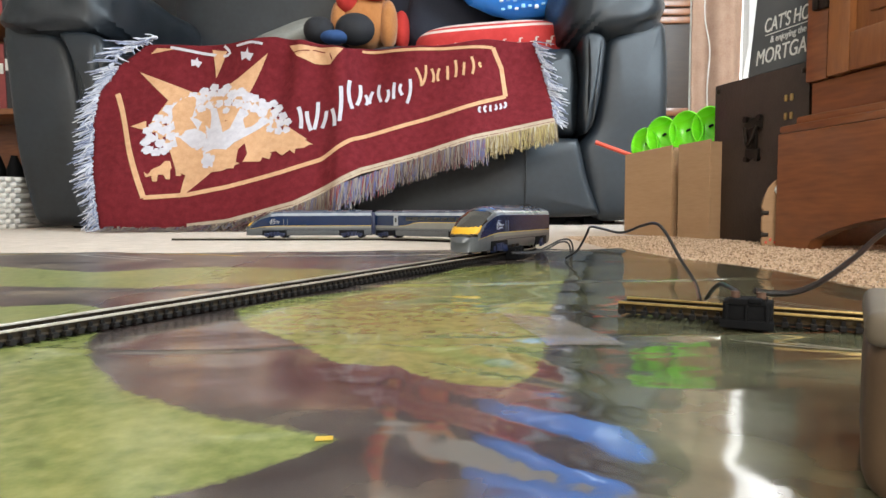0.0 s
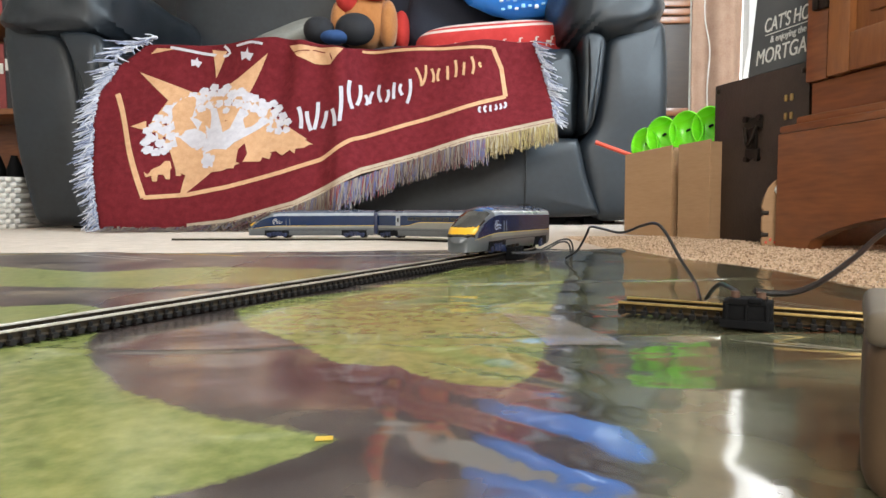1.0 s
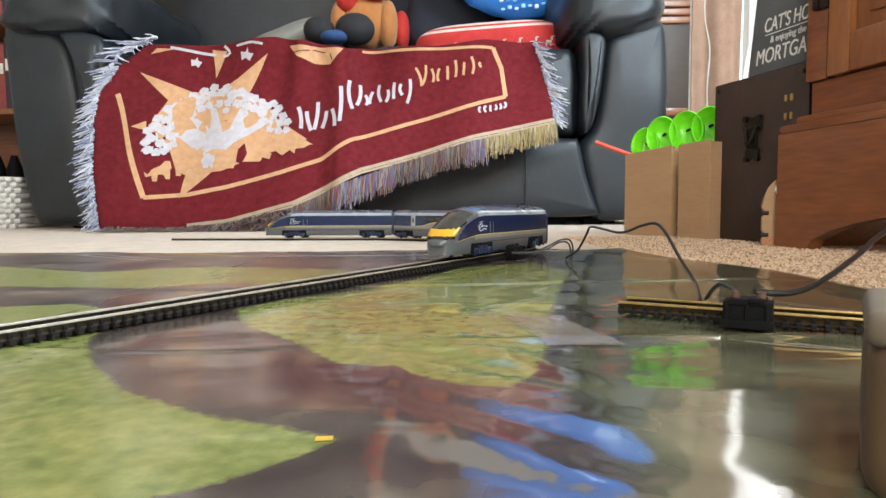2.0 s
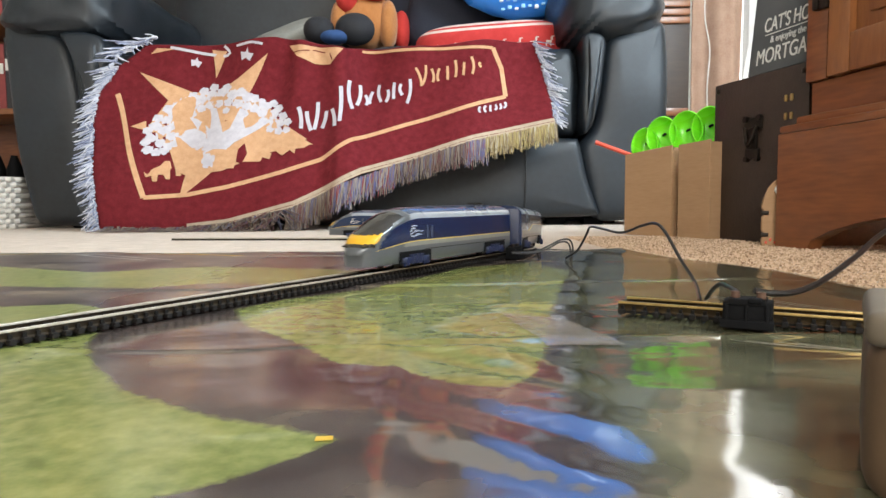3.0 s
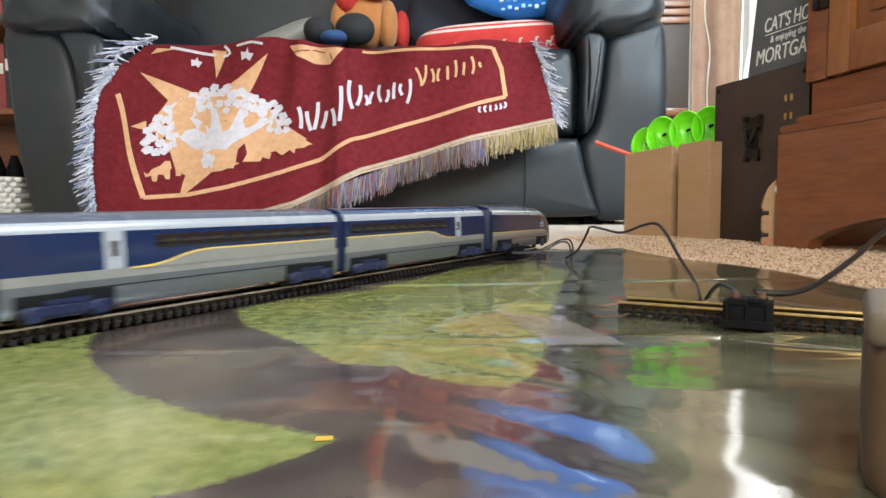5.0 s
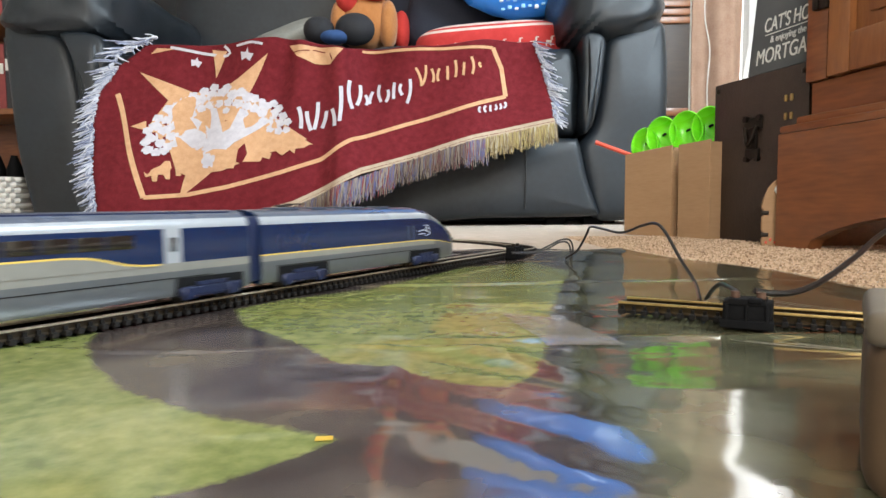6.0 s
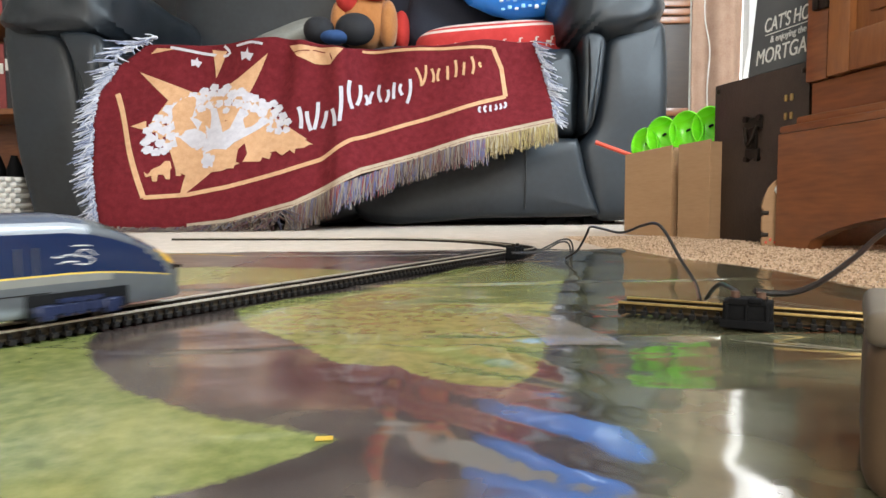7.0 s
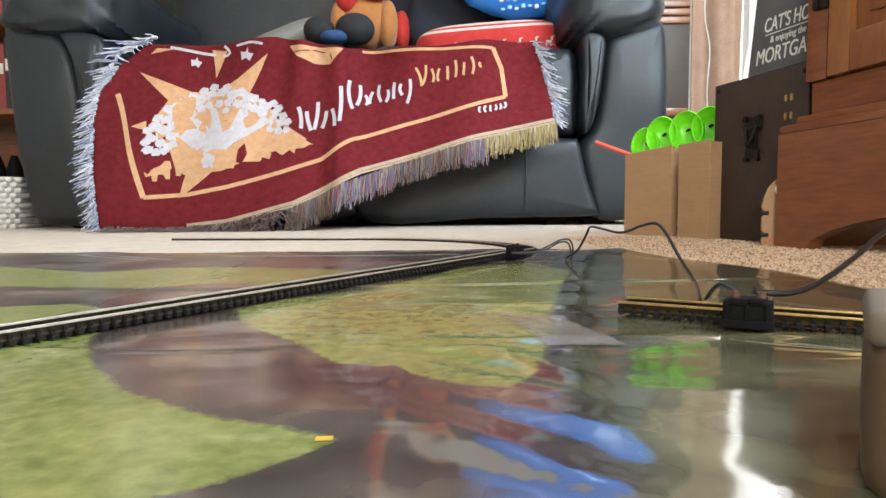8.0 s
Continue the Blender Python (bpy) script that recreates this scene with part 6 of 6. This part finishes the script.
# ---- what moves ----
NOSE = ((0.0, 0.394), (0.5, 0.3928), (1.0, 0.3895), (1.5, 0.3805), (1.7, 0.3755), (2.25, 0.336), (2.8, 0.2720), (3.0, 0.2390), (3.25, 0.1930), (3.5, 0.1455),
        (3.75, 0.0900), (4.0, 0.0280), (4.25, -0.042), (4.5, -0.1110), (4.7, -0.1720), (5.25, -0.334), (5.8, -0.4970), (6.0, -0.5580), (6.25, -0.6350), (6.5, -0.7120),
        (6.75, -0.7830), (7.0, -0.8480), (7.25, -0.8990), (7.5, -0.9450), (8.0, -1.030))


def nose_at(t):
    ts, ls = [a for a, _ in NOSE], [b for _, b in NOSE]
    i = max(0, min(len(ts) - 2, sum(1 for a in ts if a <= t) - 1))
    def slope(k):
        a, b = max(0, k - 1), min(len(ts) - 1, k + 1)
        return (ls[b] - ls[a]) / (ts[b] - ts[a])
    d = ts[i + 1] - ts[i]
    u = (t - ts[i]) / d
    return ((2 * u ** 3 - 3 * u * u + 1) * ls[i] + (u ** 3 - 2 * u * u + u) * d * slope(i)
            + (-2 * u ** 3 + 3 * u * u) * ls[i + 1] + (u ** 3 - u * u) * d * slope(i + 1))


def motions():
    times = [k / 10 for k in range(81)]
    start = 0.0
    for v, bogies, length, turned in TRAIN:
        rows, turns = [], [[], []]
        for t in times:
            s0 = nose_at(t) + start
            pf, pr = v["pivots"]
            marks = [s0 + length / 2 - (-x if turned else x) for x in (pf, pr)]
            (a, da), (b, db) = track_at(marks[0]), track_at(marks[1])
            ex = (a - b).normalized()
            ey = Vector((0, 0, 1)).cross(ex).normalized()
            ez = ex.cross(ey)
            origin = b + (a - b) * ((0 - pr) / (pf - pr)) + ez * RAIL_TOP
            m = Matrix((ex, ey, ez)).transposed().to_4x4()
            m.translation = origin
            rows.append((t, m))
            for k, d in enumerate((da, db)):
                d = d if d.dot(ex) > 0 else -d
                ang = math.degrees(math.atan2(ex.x * d.y - ex.y * d.x, ex.x * d.x + ex.y * d.y))
                turns[k].append((t, pose((pf, pr)[k], 0, 0, 0, 0, ang)))
        walk(v, rows)
        for b, r in zip(bogies, turns):
            walk(b, r)
        start += length + GAP


motions()
